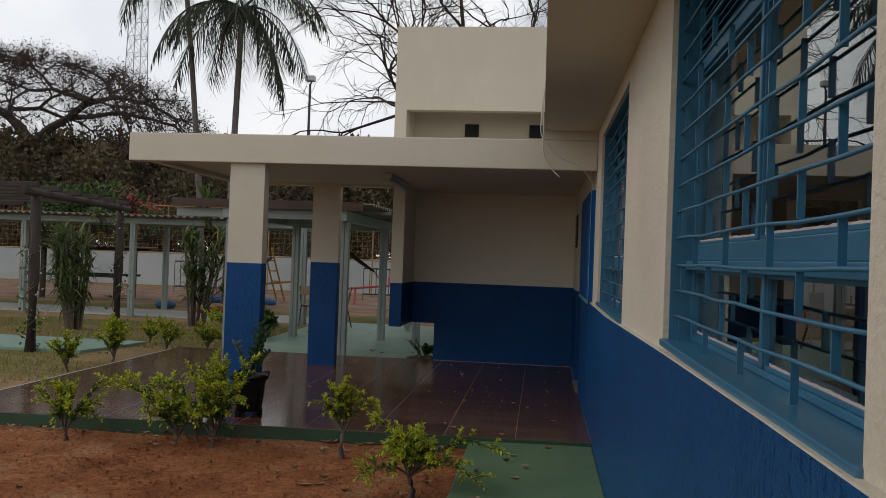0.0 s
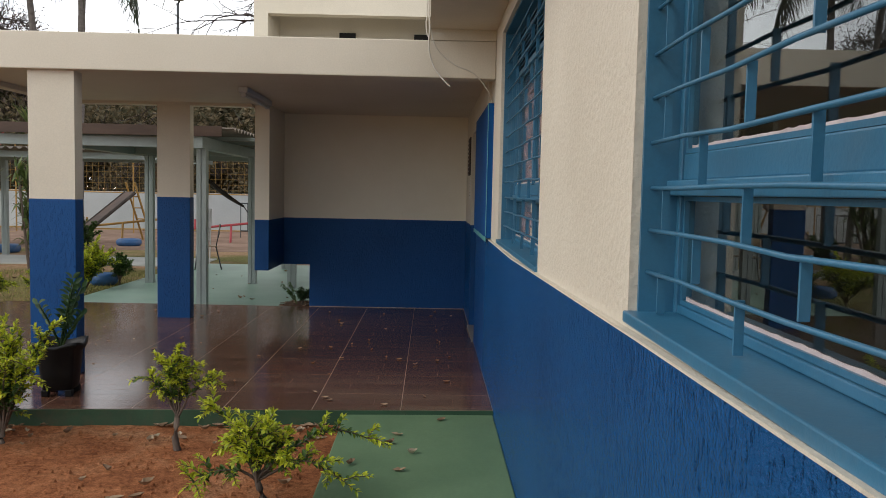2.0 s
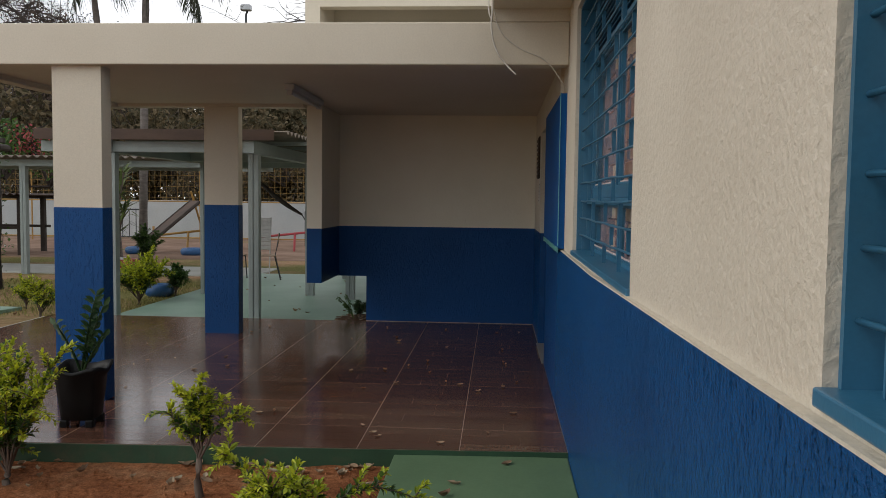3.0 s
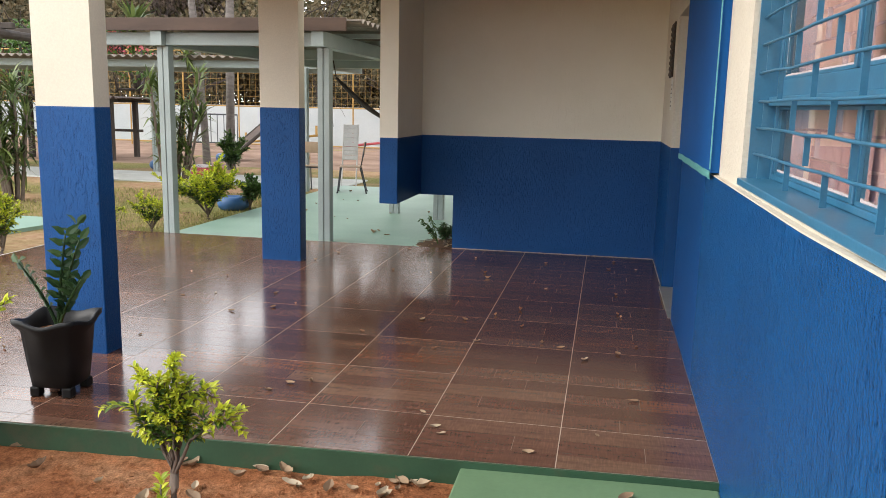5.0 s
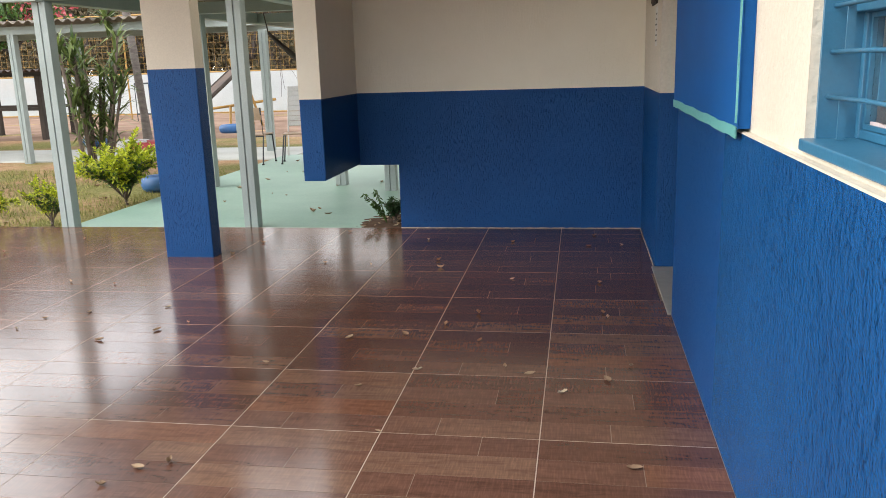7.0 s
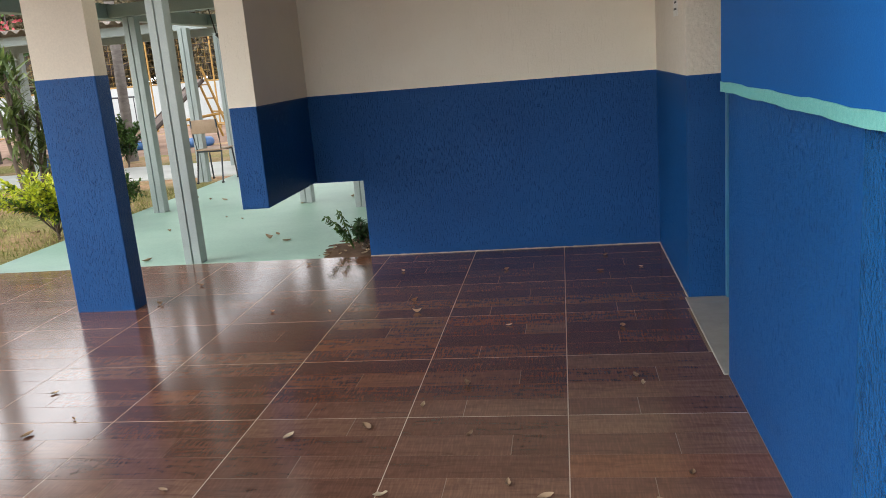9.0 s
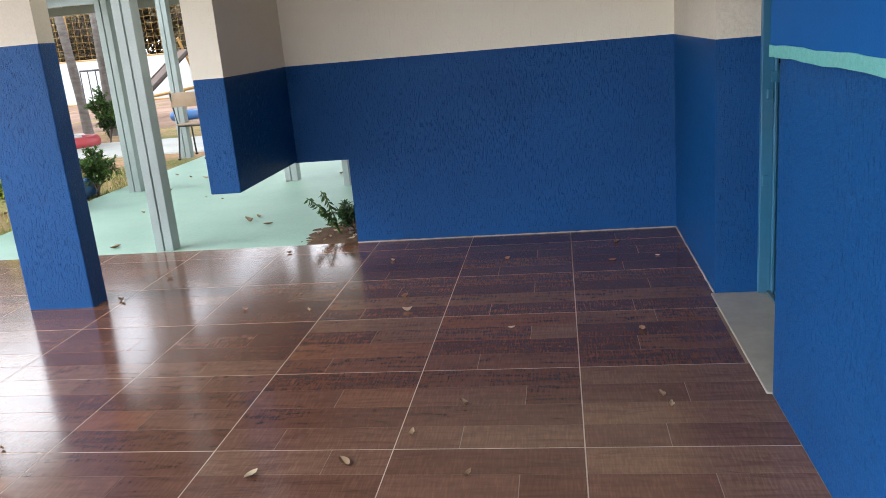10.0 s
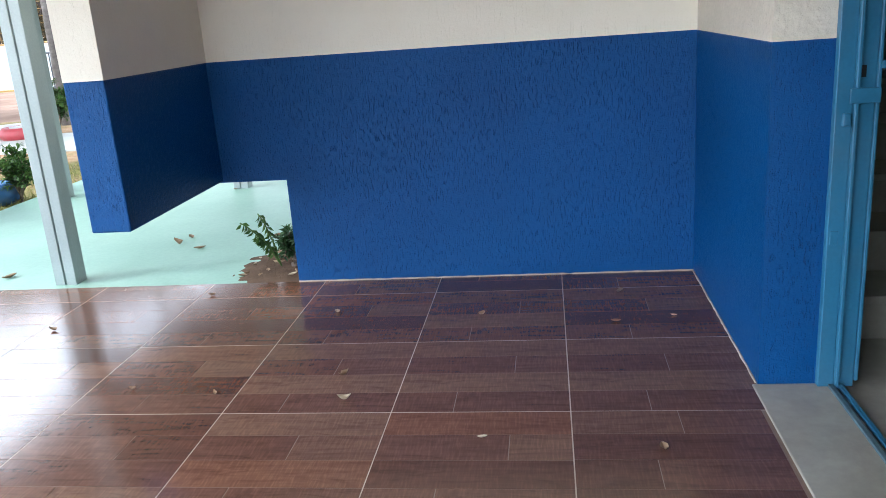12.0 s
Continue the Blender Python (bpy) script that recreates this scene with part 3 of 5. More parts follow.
window("window_1", *W1, SILL1, "light blue steel window with louvred top, reflecting the yard")
window("window_2", *W2, SILL2, "light blue steel window with louvred top and curtain behind")
grille(*W1, SILL1, "light blue welded bar grille over the window")
grille(*W2, SILL2, "light blue welded bar grille over the curtained window")

CURTAIN = surface("rose_curtain", (0.60, 0.31, 0.29), (0.72, 0.42, 0.39), 3, 120, 0.9, relief=0.2)


def curtain(y0, y1, z0, z1, x, material, label):
    v, f = [], []
    n = 90
    for k in range(n + 1):
        y = y0 + (y1 - y0) * k / n
        d = 0.014 * math.sin(y * 38) + 0.006 * math.sin(y * 91 + 1)
        v += [(x + d, y, z0), (x + d * 0.7, y, z1), (x + d + 0.004, y, z0), (x + d * 0.7 + 0.004, y, z1)]
    for k in range(n):
        a, b = 4 * k, 4 * k + 4
        f += [(a, b, b + 1, a + 1), (a + 2, a + 3, b + 3, b + 2)]
    tagged(raw("curtain", v, f, material, None, "", True), label, "curtain", "curtains")


curtain(5.6, 6.9, 1.0, 2.28, 0.858, CURTAIN, "faded rose curtain drawn behind the window")
curtain(6.92, 7.64, 1.0, 2.28, 0.862, CURTAIN, "faded rose curtain bunched at the window end")
for yc in (5.6, 6.95):
    tagged(part("curtain_rod", rod((0.90, yc - 0.05, 2.29), (0.90, yc + 1.3 if yc < 6 else 7.66, 2.29), 0.01), BROWN_WOOD), "thin wooden curtain rod above the window", "curtain rod")

# ---------- notice board, doorway, fittings on the porch walls ----------
BOARD_BLUE = surface("bright_blue_fabric", (0.004, 0.072, 0.25), (0.005, 0.086, 0.29), 2, 200, 0.6, relief=0.2, spec=0.15)
TEAL = surface("glitter_teal", (0.10, 0.36, 0.34), (0.18, 0.48, 0.44), 90, 260, 0.35, relief=0.6)
nb = thing("notice_board", "bright blue fabric notice board with teal glitter border", "notice board")
panel = part("panel", box(0.642, 0.6455, 8.29, 10.03, 1.14, 2.20, 0.001), BOARD_BLUE, nb)
bm = box(0.646, UX - 0.001, 8.296, 8.599, 1.142, 2.198)
add_box(bm, 0.646, WX - 0.001, 8.6, 10.028, 1.142, 2.198)
part("backing", bm, BOARD_BLUE, nb)


def ribbon(y0, z0, y1, z1, width, label):
    """A strip along the board with a slightly wavy edge."""
    v, f = [], []
    d = Vector((0, y1 - y0, z1 - z0))
    nrm = Vector((0, -d.z, d.y)).normalized()
    n = 30
    for k in range(n + 1):
        c = Vector((0.6385, y0, z0)) + d * (k / n)
        w = width / 2 * (1 + 0.06 * math.sin(k * 1.9))
        off = 0.002 * math.sin(k * 0.8)
        for s in (-1, 1):
            p = c + nrm * (s * w + off)
            v += [p, p + Vector((0.0035, 0, 0))]
    for k in range(n):
        a, b = 4 * k, 4 * k + 4
        f += [(a, b, b + 2, a + 2), (a + 1, a + 3, b + 3, b + 1), (a, a + 1, b + 1, b), (a + 2, b + 2, b + 3, a + 3)]
    raw("border", v, f, TEAL, panel, label)


ribbon(8.29, 1.130, 10.03, 1.130, 0.036, "teal glitter border strip")
ribbon(8.305, 1.16, 8.305, 2.2, 0.022, "teal glitter border strip")

frame_dark = surface("grimy_steel", (0.05, 0.09, 0.11), (0.10, 0.16, 0.19), 20, 90, 0.5, relief=0.3)
df = thing("door_1", "light blue steel door frame standing open to the stairs", "door frame", kind="structure")
for side, y in ((-1, DOOR[1]), (1, DOOR[0])):
    part("jamb", box(0.842, 0.892, *sorted((y, y + side * 0.03)), 0.006, DTOP, 0.003), STEEL_BLUE, df)
    part("stop", box(0.892, 0.905, *sorted((y, y + side * 0.048)), 0.006, DTOP, 0.003), STEEL_BLUE, df)
    part("jamb", box(0.905, 0.954, *sorted((y, y + side * 0.030)), 0.006, DTOP, 0.003), STEEL_BLUE, df)
    part("flange", box(0.954, 0.966, *sorted((y, y + side * 0.038)), 0.03, DTOP, 0.003), STEEL_BLUE, df)
part("head", box(0.842, 0.966, DOOR[0] + 0.05, DOOR[1] - 0.05, DTOP - 0.05, DTOP, 0.003), STEEL_BLUE, df)
part("threshold_rail", box(0.875, 0.892, DOOR[0], DOOR[1] - 0.03, 0.006, 0.018, 0.002), frame_dark, df, "grimy steel threshold rail")
part("threshold_rail", box(0.905, 0.920, DOOR[0], DOOR[1] - 0.03, 0.006, 0.018, 0.002), STEEL_BLUE, df)
part("strike_plate", box(0.850, 0.875, 10.986, 10.992, 0.50, 0.545, 0.002), STEEL_BLUE, df, "painted steel latch keeper")
part("bolt_keeper", box(0.863, 0.887, 10.978, 10.994, 0.875, 0.915, 0.004), STEEL_BLUE, df)
bm = box(0.875, 0.962, 10.965, 10.972, 0.945, 0.99, 0.002)
part("lock_plate", bm, STEEL_BLUE, df)
part("keyhole", box(0.908, 0.922, 10.984, 10.9895, 1.02, 1.055), BLACK, df, "dark lock slot")
bm = box(0.955, 1.000, 10.955, 10.961, 1.045, 1.068, 0.002)
part("hasp", bm, STEEL_BLUE, df)
m_body = box(WX - 0.012, WX, 11.30, 11.62, 1.70, 2.14, 0.003)
wp = thing("wall_plaque", "dark brown textured plaque on the cream wall", "plaque")
wp_board = part("board", m_body, DARK_WOOD, wp)
for k in range(9):
    part("ridge", box(WX - 0.02, WX - 0.0122, 11.31, 11.61, 1.715 + 0.047 * k, 1.742 + 0.047 * k, 0.006), BROWN_WOOD, wp_board)
PAPER = surface("paper", (0.66, 0.65, 0.60), (0.74, 0.73, 0.68), 3, 90, 0.8, relief=0.05)
nt = thing("notice_sheet", "small white printed notice taped beside the doorway", "notice")
sheet = part("sheet", box(WX - 0.003, WX, 11.28, 11.42, 1.43, 1.68), PAPER, nt)
for k in range(6):
    part("text_line", box(WX - 0.0038, WX - 0.0031, 11.30, 11.40 - 0.02 * (k % 3), 1.46 + 0.034 * k, 1.47 + 0.034 * k), BLACK, sheet)

# batten lamp under the canopy
lamp = thing("batten_lamp", "grey-white fluorescent batten lamp under the canopy", "lamp")
part("housing", box(-1.63, -1.54, 9.65, 10.85, 2.395, 2.449, 0.01), PALE_ROOF, lamp)
tube = part("tube", rod((-1.585, 9.7, 2.375), (-1.585, 10.8, 2.375), 0.016, sides=10), PAPER, lamp, "unlit white fluorescent tube", True)
for yy in (9.67, 10.80):
    part("end_cap", box(-1.61, -1.56, yy, yy + 0.03, 2.355, 2.3945, 0.004), PALE_ROOF, tube)

# loose cables at the canopy corner
def cable(pts, r, label):
    c = bpy.data.curves.new("cable", "CURVE")
    c.dimensions, c.bevel_depth, c.bevel_resolution = "3D", r, 2
    s = c.splines.new("BEZIER")
    s.bezier_points.add(len(pts) - 1)
    for p, co in zip(s.bezier_points, pts):
        p.co, p.handle_left_type, p.handle_right_type = co, "AUTO", "AUTO"
    c.materials.append(WIRE)
    ob = new("cable", c)
    tagged(ob, label, "cable", "loose cables")


cable([(0.165, 8.17, 3.2), (0.16, 8.17, 2.9), (0.168, 8.17, 2.72), (0.165, 8.17, 2.60), (0.20, 8.16, 2.46), (0.27, 8.15, 2.36), (0.33, 8.14, 2.30)], 0.006, "loose cream cable hanging over the canopy edge")
cable([(0.17, 8.18, 2.78), (0.22, 8.18, 2.60), (0.35, 8.18, 2.48), (0.52, 8.18, 2.40), (0.66, 8.25, 2.24)], 0.0035, "thin cream cable looped to the notice board")
cable([(0.155, 8.172, 3.05), (0.145, 8.172, 2.85), (0.15, 8.172, 2.70), (0.168, 8.172, 2.66)], 0.005, "loose cream cable coiled at the eave")


# ---------- plants ----------
def leaf_quad(v, f, base, way, up, length, width):
    """A folded leaf of two faces along way."""
    way = way.normalized()
    side = way.cross(up)
    if side.length < 1e-4:
        side = Vector((1, 0, 0))
    side.normalize()
    nrm = side.cross(way)
    i = len(v)
    mid = base + way * length * 0.5
    v += [base, mid + side * width * 0.5 + nrm * width * 0.12, base + way * length - nrm * length * 0.10, mid - side * width * 0.5 + nrm * width * 0.12]
    f += [(i, i + 1, i + 2), (i, i + 2, i + 3)]


def rand_dir(rng, up=0.0):
    while True:
        d = Vector((rng.uniform(-1, 1), rng.uniform(-1, 1), rng.uniform(-1, 1)))
        if 0.1 < d.length < 1:
            d.normalize()
            d.z += up
            return d.normalized()


def leaf_oval(v, f, base, way, up, length, width):
    """A pointed oval leaf, folded along its rib and bent down at the tip."""
    way = way.normalized()
    side = way.cross(up)
    if side.length < 1e-4:
        side = Vector((1, 0, 0))
    side.normalize()
    nrm = side.cross(way)
    i = len(v)
    a, b = base + way * length * 0.34, base + way * length * 0.72 - nrm * length * 0.03
    lift = nrm * width * 0.16
    v += [base, a + side * width * 0.5 + lift, b + side * width * 0.36 + lift, base + way * length - nrm * length * 0.14, b - side * width * 0.36 + lift, a - side * width * 0.5 + lift, a, b]
    f += [(i, i + 1, i + 6), (i + 1, i + 2, i + 7, i + 6), (i + 2, i + 3, i + 7), (i, i + 6, i + 5), (i + 6, i + 7, i + 4, i + 5), (i + 7, i + 3, i + 4)]


def shrub(x, y, z, height, spread, seed, label, leaf=0.045, leaves=LEAF_LIME, stems=9, per=46, lean=(0, 0), trunk=0.06, shoots=()):
    """A woody foot, arching stems and side twigs set with opposite pairs of leaves."""
    rng = random.Random(seed)
    t = thing("shrub", label, "shrub", "garden shrubs", at=pose(x, y, z))
    v, f, lv, lf, dv, df_ = [], [], [], [], [], []
    bend = Vector((0.03 * rng.uniform(-1, 1), 0.02 * rng.uniform(-1, 1), 0))
    fork = Vector((lean[0] * trunk, lean[1] * trunk, trunk))
    add_tube(v, f, [(0, 0, -0.05), fork * 0.35 + bend, fork * 0.7 + bend * 0.4, fork], [0.026, 0.020, 0.018, 0.016], 7)

    def twig(pts, r, u0, age):
        add_tube(v, f, pts, [r * (1 - 0.8 * k / (len(pts) - 1)) + 0.0012 for k in range(len(pts))], 4)
        run = sum((b - a).length for a, b in zip(pts, pts[1:]))
        n = max(3, int(run / (leaf * 0.30)))
        turn = rng.uniform(0, 3.14)
        for k in range(n + 1):
            u = u0 + (1 - u0) * k / n
            q = min(len(pts) - 2, int(u * (len(pts) - 1)))
            p = pts[q].lerp(pts[q + 1], u * (len(pts) - 1) - q)
            d = (pts[q + 1] - pts[q]).normalized()
            s1 = d.cross(Vector((0, 0, 1)))
            s1 = s1.normalized() if s1.length > 0.05 else Vector((1, 0, 0))
            s2 = s1.cross(d)
            turn += 0.5 + 0.6 * rng.random()
            side = s1 * math.cos(turn) + s2 * math.sin(turn) * 0.7
            big = leaf * (1.1 - 0.45 * u) * rng.uniform(0.8, 1.2)
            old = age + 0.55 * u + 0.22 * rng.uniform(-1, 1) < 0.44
            for sg in (-1, 1):
                way = side * sg + d * (0.45 + 0.5 * u) + Vector((0, 0, 0.18)) + rand_dir(rng) * 0.22
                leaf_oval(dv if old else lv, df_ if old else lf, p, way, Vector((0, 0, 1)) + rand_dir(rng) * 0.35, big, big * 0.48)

    ends = []
    for s in range(stems):
        a = 2 * math.pi * (s + rng.uniform(-0.3, 0.3)) / stems
        reach = spread * rng.uniform(0.12, 0.85)
        top = height * (1.0 - 0.5 * (reach / spread) ** 2) * rng.uniform(0.72, 1.0)
        ends.append(Vector((math.cos(a) * reach + lean[0] * top, math.sin(a) * reach + lean[1] * top, top)))
    ends += [Vector(e) for e in shoots]
    for e in ends:
        rise = Vector((0, 0, 0.10 * height + 0.25 * max(0.0, Vector((e.x, e.y, 0)).length - 0.6 * spread)))
        pts = [fork.lerp(e, k / 8) + rise * math.sin(math.pi * k / 8) + rand_dir(rng) * 0.008 for k in range(9)]
        twig(pts, 0.007, 0.22, 0.10)
        for k in range(max(3, per // 5)):
            q = rng.randrange(2, 8)
            d = (pts[q + 1 if q < 8 else 8] - pts[q]).normalized()
            end = pts[q] + (d * 0.5 + rand_dir(rng, 0.35) * 0.8).normalized() * max(0.06, spread * rng.uniform(0.2, 0.42))
            mid = pts[q].lerp(end, 0.5) + Vector((0, 0, 0.012))
            twig([pts[q], mid, end], 0.003, 0.15, 0.02 + 0.07 * q)
    raw("stem", v, f, BARK, t, "", True)
    raw("foliage", lv, lf, leaves, t)
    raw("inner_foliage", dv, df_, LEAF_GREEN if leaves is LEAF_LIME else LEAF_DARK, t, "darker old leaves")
    return t


shrub(-1.32, 6.82, -0.11, 0.66, 0.20, 1, "slim yellow-green shrub with a bent trunk in soil", stems=11, per=44, leaf=0.042, lean=(-0.03, 0), trunk=0.2, shoots=((0.30, -0.05, 0.40), (-0.28, 0.0, 0.42)))
shrub(-0.64, 5.90, -0.11, 0.48, 0.32, 2, "low yellow-green shrub with spreading twigs beside the path", stems=11, per=44, leaf=0.042, trunk=0.14, shoots=((0.62, 0.1, 0.30), (0.5, -0.12, 0.14), (-0.28, 0.1, 0.50), (-0.34, -0.1, 0.12)))
shrub(-2.42, 6.88, -0.11, 0.72, 0.46, 3, "bushy yellow-green shrub in soil beside the potted plant", stems=11, per=44, leaf=0.046, shoots=((-0.62, 0, 0.46), (0.3, 0.05, 0.74)))
shrub(-2.75, 6.92, -0.11, 0.52, 0.42, 4, "yellow-green shrub with long twigs in soil", stems=8, per=40, shoots=((-0.6, 0.1, 0.42), (-0.4, -0.2, 0.5)))
shrub(-3.68, 6.82, -0.11, 0.50, 0.32, 5, "small yellow-green shrub with arching twigs in soil", stems=8, per=34, shoots=((0.42, 0, 0.5), (-0.36, 0.1, 0.36), (0.38, -0.1, 0.2)))
shrub(-5.80, 10.25, -0.13, 0.54, 0.32, 6, "small lime-green shrub in the dry lawn", per=40)
shrub(-5.70, 11.25, -0.13, 0.66, 0.40, 7, "rounded lime-green shrub in the dry lawn", stems=12, per=44)
shrub(-5.60, 12.65, -0.13, 0.55, 0.36, 8, "lime-green shrub in the dry lawn", per=40)
shrub(-5.02, 12.85, -0.13, 0.52, 0.34, 9, "lime-green shrub beside the walkway post", per=40)
shrub(-4.98, 14.15, -0.13, 0.80, 0.66, 10, "large lime-green shrub beside the walkway floor", stems=15, per=44, leaf=0.075)
shrub(-4.86, 15.2, -0.13, 0.50, 0.35, 11, "green shrub beside the walkway floor", stems=12, per=44, leaves=LEAF_GREEN, leaf=0.06)
shrub(-6.3, 13.5, -0.13, 0.42, 0.3, 13, "small lime-green shrub in the lawn", per=36)
shrub(-7.6, 20.3, -0.13, 1.0, 0.4, 14, "upright green shrub near the palm trunks", stems=10, per=50, leaves=LEAF_GREEN, leaf=0.09)


def rough_leafy(x, y, z, seed):
    """Tall plant with big paired leaves behind the small shrubs."""
    rng = random.Random(seed)
    t = thing("leafy_plant", "dark green broad-leaved plant rising beside the pot", "plant", at=pose(x, y, z))
    v, f, lv, lf = [], [], [], []
    for s in range(5):
        a = rng.uniform(0, 6.28)
        tip = Vector((math.cos(a) * 0.18, math.sin(a) * 0.14, rng.uniform(0.5, 0.8)))
        pts = [tip * (k / 6) + Vector((0, 0, 0.05 * math.sin(k / 6 * 3.14))) for k in range(7)]
        add_tube(v, f, pts, [0.008 - 0.001 * k for k in range(7)], 5)
        for k in range(18):
            u = 0.25 + 0.75 * k / 18
            b = rng.uniform(0, 6.28)
            leaf_oval(lv, lf, tip * u, Vector((math.cos(b), math.sin(b), 0.25)), Vector((0, 0, 1)), rng.uniform(0.06, 0.10), 0.042)
    raw("stem", v, f, BARK, t, "", True)
    raw("foliage", lv, lf, LEAF_DARK, t)


rough_leafy(-2.62, 7.02, -0.12, 21)

# potted plant on the porch edge
pot = thing("plant_pot", "black plastic pot with wavy rim on the porch tiles", "plant pot", at=pose(-2.42, 7.68, 0, 0, 0, 6))
v, f = [], []
n = 48
rings = [(0.098, 0.045), (0.108, 0.05), (0.122, 0.17), (0.138, 0.32), (0.166, 0.352), (0.170, 0.378), (0.155, 0.378), (0.130, 0.335), (0.122, 0.29)]
for r, z in rings:
    for k in range(n):
        a = 2 * math.pi * k / n
        sq = r / max(abs(math.cos(a)), abs(math.sin(a))) ** 0.62
        wav = 0.014 * math.cos(4 * a + math.pi) if z > 0.29 else 0
        v.append((sq * math.cos(a), sq * math.sin(a), z + wav))
for i in range(len(rings) - 1):
    for k in range(n):
        a, b = i * n + k, i * n + (k + 1) % n
        f.append((a, b, b + n, a + n))
f.append(tuple(range(n))[::-1])
pot_body = raw("body", v, f, BLACK, pot, "", True)
for sx in (-1, 1):
    for sy in (-1, 1):
        part("foot", box(sx * 0.08 - 0.025, sx * 0.08 + 0.025, sy * 0.08 - 0.025, sy * 0.08 + 0.025, 0, 0.05, 0.008), BLACK, pot_body)
bm = bmesh.new()
bmesh.ops.create_circle(bm, cap_ends=True, segments=24, radius=0.132, matrix=Matrix.Translation((0, 0, 0.305)))
part("potting_soil", bm, SOIL, pot, "dark earth in the pot")
zz = thing("potted_plant", "glossy dark green fleshy-leaved plant growing in the pot", "plant", at=pose(-2.42, 7.68, 0.30))
rng = random.Random(8)
v, f, lv, lf = [], [], [], []
for s in range(5):
    a = rng.uniform(0, 6.28)
    tip = Vector((math.cos(a) * 0.17, math.sin(a) * 0.15, rng.uniform(0.28, 0.52)))
    pts = [Vector((tip.x * (k / 7) ** 1.4, tip.y * (k / 7) ** 1.4, tip.z * k / 7)) for k in range(8)]
    add_tube(v, f, pts, [0.011 - 0.001 * k for k in range(8)], 6)
    side = Vector((-math.sin(a), math.cos(a), 0))
    for k in range(7):
        u = 0.35 + 0.65 * k / 6
        p = Vector((tip.x * u ** 1.4, tip.y * u ** 1.4, tip.z * u))
        for sg in (-1, 1):
            leaf_oval(lv, lf, p, side * sg + Vector((0, 0, 0.55)) + tip * 0.5 + rand_dir(rng) * 0.2, Vector((tip.x, tip.y, 0.1)), rng.uniform(0.065, 0.095), 0.036)
raw("stem", v, f, LEAF_DARK, zz, "", True)
raw("foliage", lv, lf, LEAF_DARK, zz)

# little bed in the low opening of the end wall
bm = bmesh.new()
bmesh.ops.create_grid(bm, x_segments=16, y_segments=18, size=1)
for v_ in bm.verts:
    u, w = v_.co.x, v_.co.y
    r = math.sqrt(max(0, 1 - 0.5 * u * u * w * w))
    v_.co.x, v_.co.y = -1.52 + 0.30 * u * r, 12.74 + 0.42 * w * r
    v_.co.z = -0.050 + 0.018 * max(0, 1 - (u * u + w * w) * 0.8) + 0.012 * noise.noise(v_.co * 14)
structure("plant_bed", bm, LITTER, "small bed of earth and leaf litter in the opening", "soil", True)
shrub(-1.47, 12.68, -0.03, 0.20, 0.13, 41, "small green seedling in the wall opening", stems=8, per=26, leaves=LEAF_DARK, leaf=0.055, trunk=0.04)
fern = thing("seedling", "drooping feathery seedling in the wall opening", "plant", at=pose(-1.55, 12.66, -0.03))
v, f, lv, lf = [], [], [], []
for s, (ax, ay, az) in enumerate(((-0.20, -0.03, 0.27), (-0.12, 0.05, 0.30), (-0.10, -0.06, 0.20))):
    pts = [Vector((ax * k / 6, ay * k / 6, az * (k / 6) * (1.6 - 0.6 * k / 6))) for k in range(7)]
    add_tube(v, f, pts, [0.004] * 7, 5)
    for k in range(14):
        u = 0.3 + 0.7 * k / 14
        p = Vector((ax * u, ay * u, az * u * (1.6 - 0.6 * u)))
        for sg in (-1, 1):
            leaf_quad(lv, lf, p, Vector((0.35 * sg, 0.3 * sg, -0.6)) + rand_dir(rng) * 0.4, Vector((1, 0, 0.2)), 0.05, 0.024)
raw("stem", v, f, LEAF_GREEN, fern, "", True)
raw("foliage", lv, lf, LEAF_GREEN, fern)


def strap_plant(x, y, z, height, seed, label, stems=7, leaf=0.5, per=26, bare=0.5):
    """Canes topped with rosettes of strap leaves."""
    rng = random.Random(seed)
    t = thing("strap_leaf_plant", label, "plant", "strap-leaved plants", at=pose(x, y, z))
    v, f, lv, lf = [], [], [], []
    for s in range(stems):
        a, r = rng.uniform(0, 6.28), rng.uniform(0.05, 0.42) * min(1, height / 2)
        h = height * rng.uniform(0.55, 1.0)
        tip = Vector((math.cos(a) * r * 1.5, math.sin(a) * r * 1.5, h))
        root = Vector((math.cos(a) * r * 0.5, math.sin(a) * r * 0.5, -0.05))
        if bare > 0:
            add_tube(v, f, [root, root.lerp(tip, 0.5), tip], [0.03, 0.025, 0.02], 6)
        for k in range(per):
            u = 1 - 0.7 * rng.random() ** 1.5 if bare > 0 else 1
            p = root.lerp(tip, max(0.15, u)) if bare > 0 else Vector((0, 0, 0))
            way = rand_dir(rng, 0.55)
            side = way.cross(Vector((0, 0, 1))).normalized() * 0.022
            i = len(lv)
            L = leaf * rng.uniform(0.6, 1.1)
            m1 = p + way * L * 0.5
            e1 = p + way * L + Vector((0, 0, -0.35 * L * rng.random()))
            lv += [p - side * 0.6, p + side * 0.6, m1 + side, m1 - side, e1]
            lf += [(i, i + 1, i + 2, i + 3), (i + 3, i + 2, i + 4)]
    if v:
        raw("cane", v, f, BARK, t, "", True)
    raw("foliage", lv, lf, LEAF_YUCCA, t)


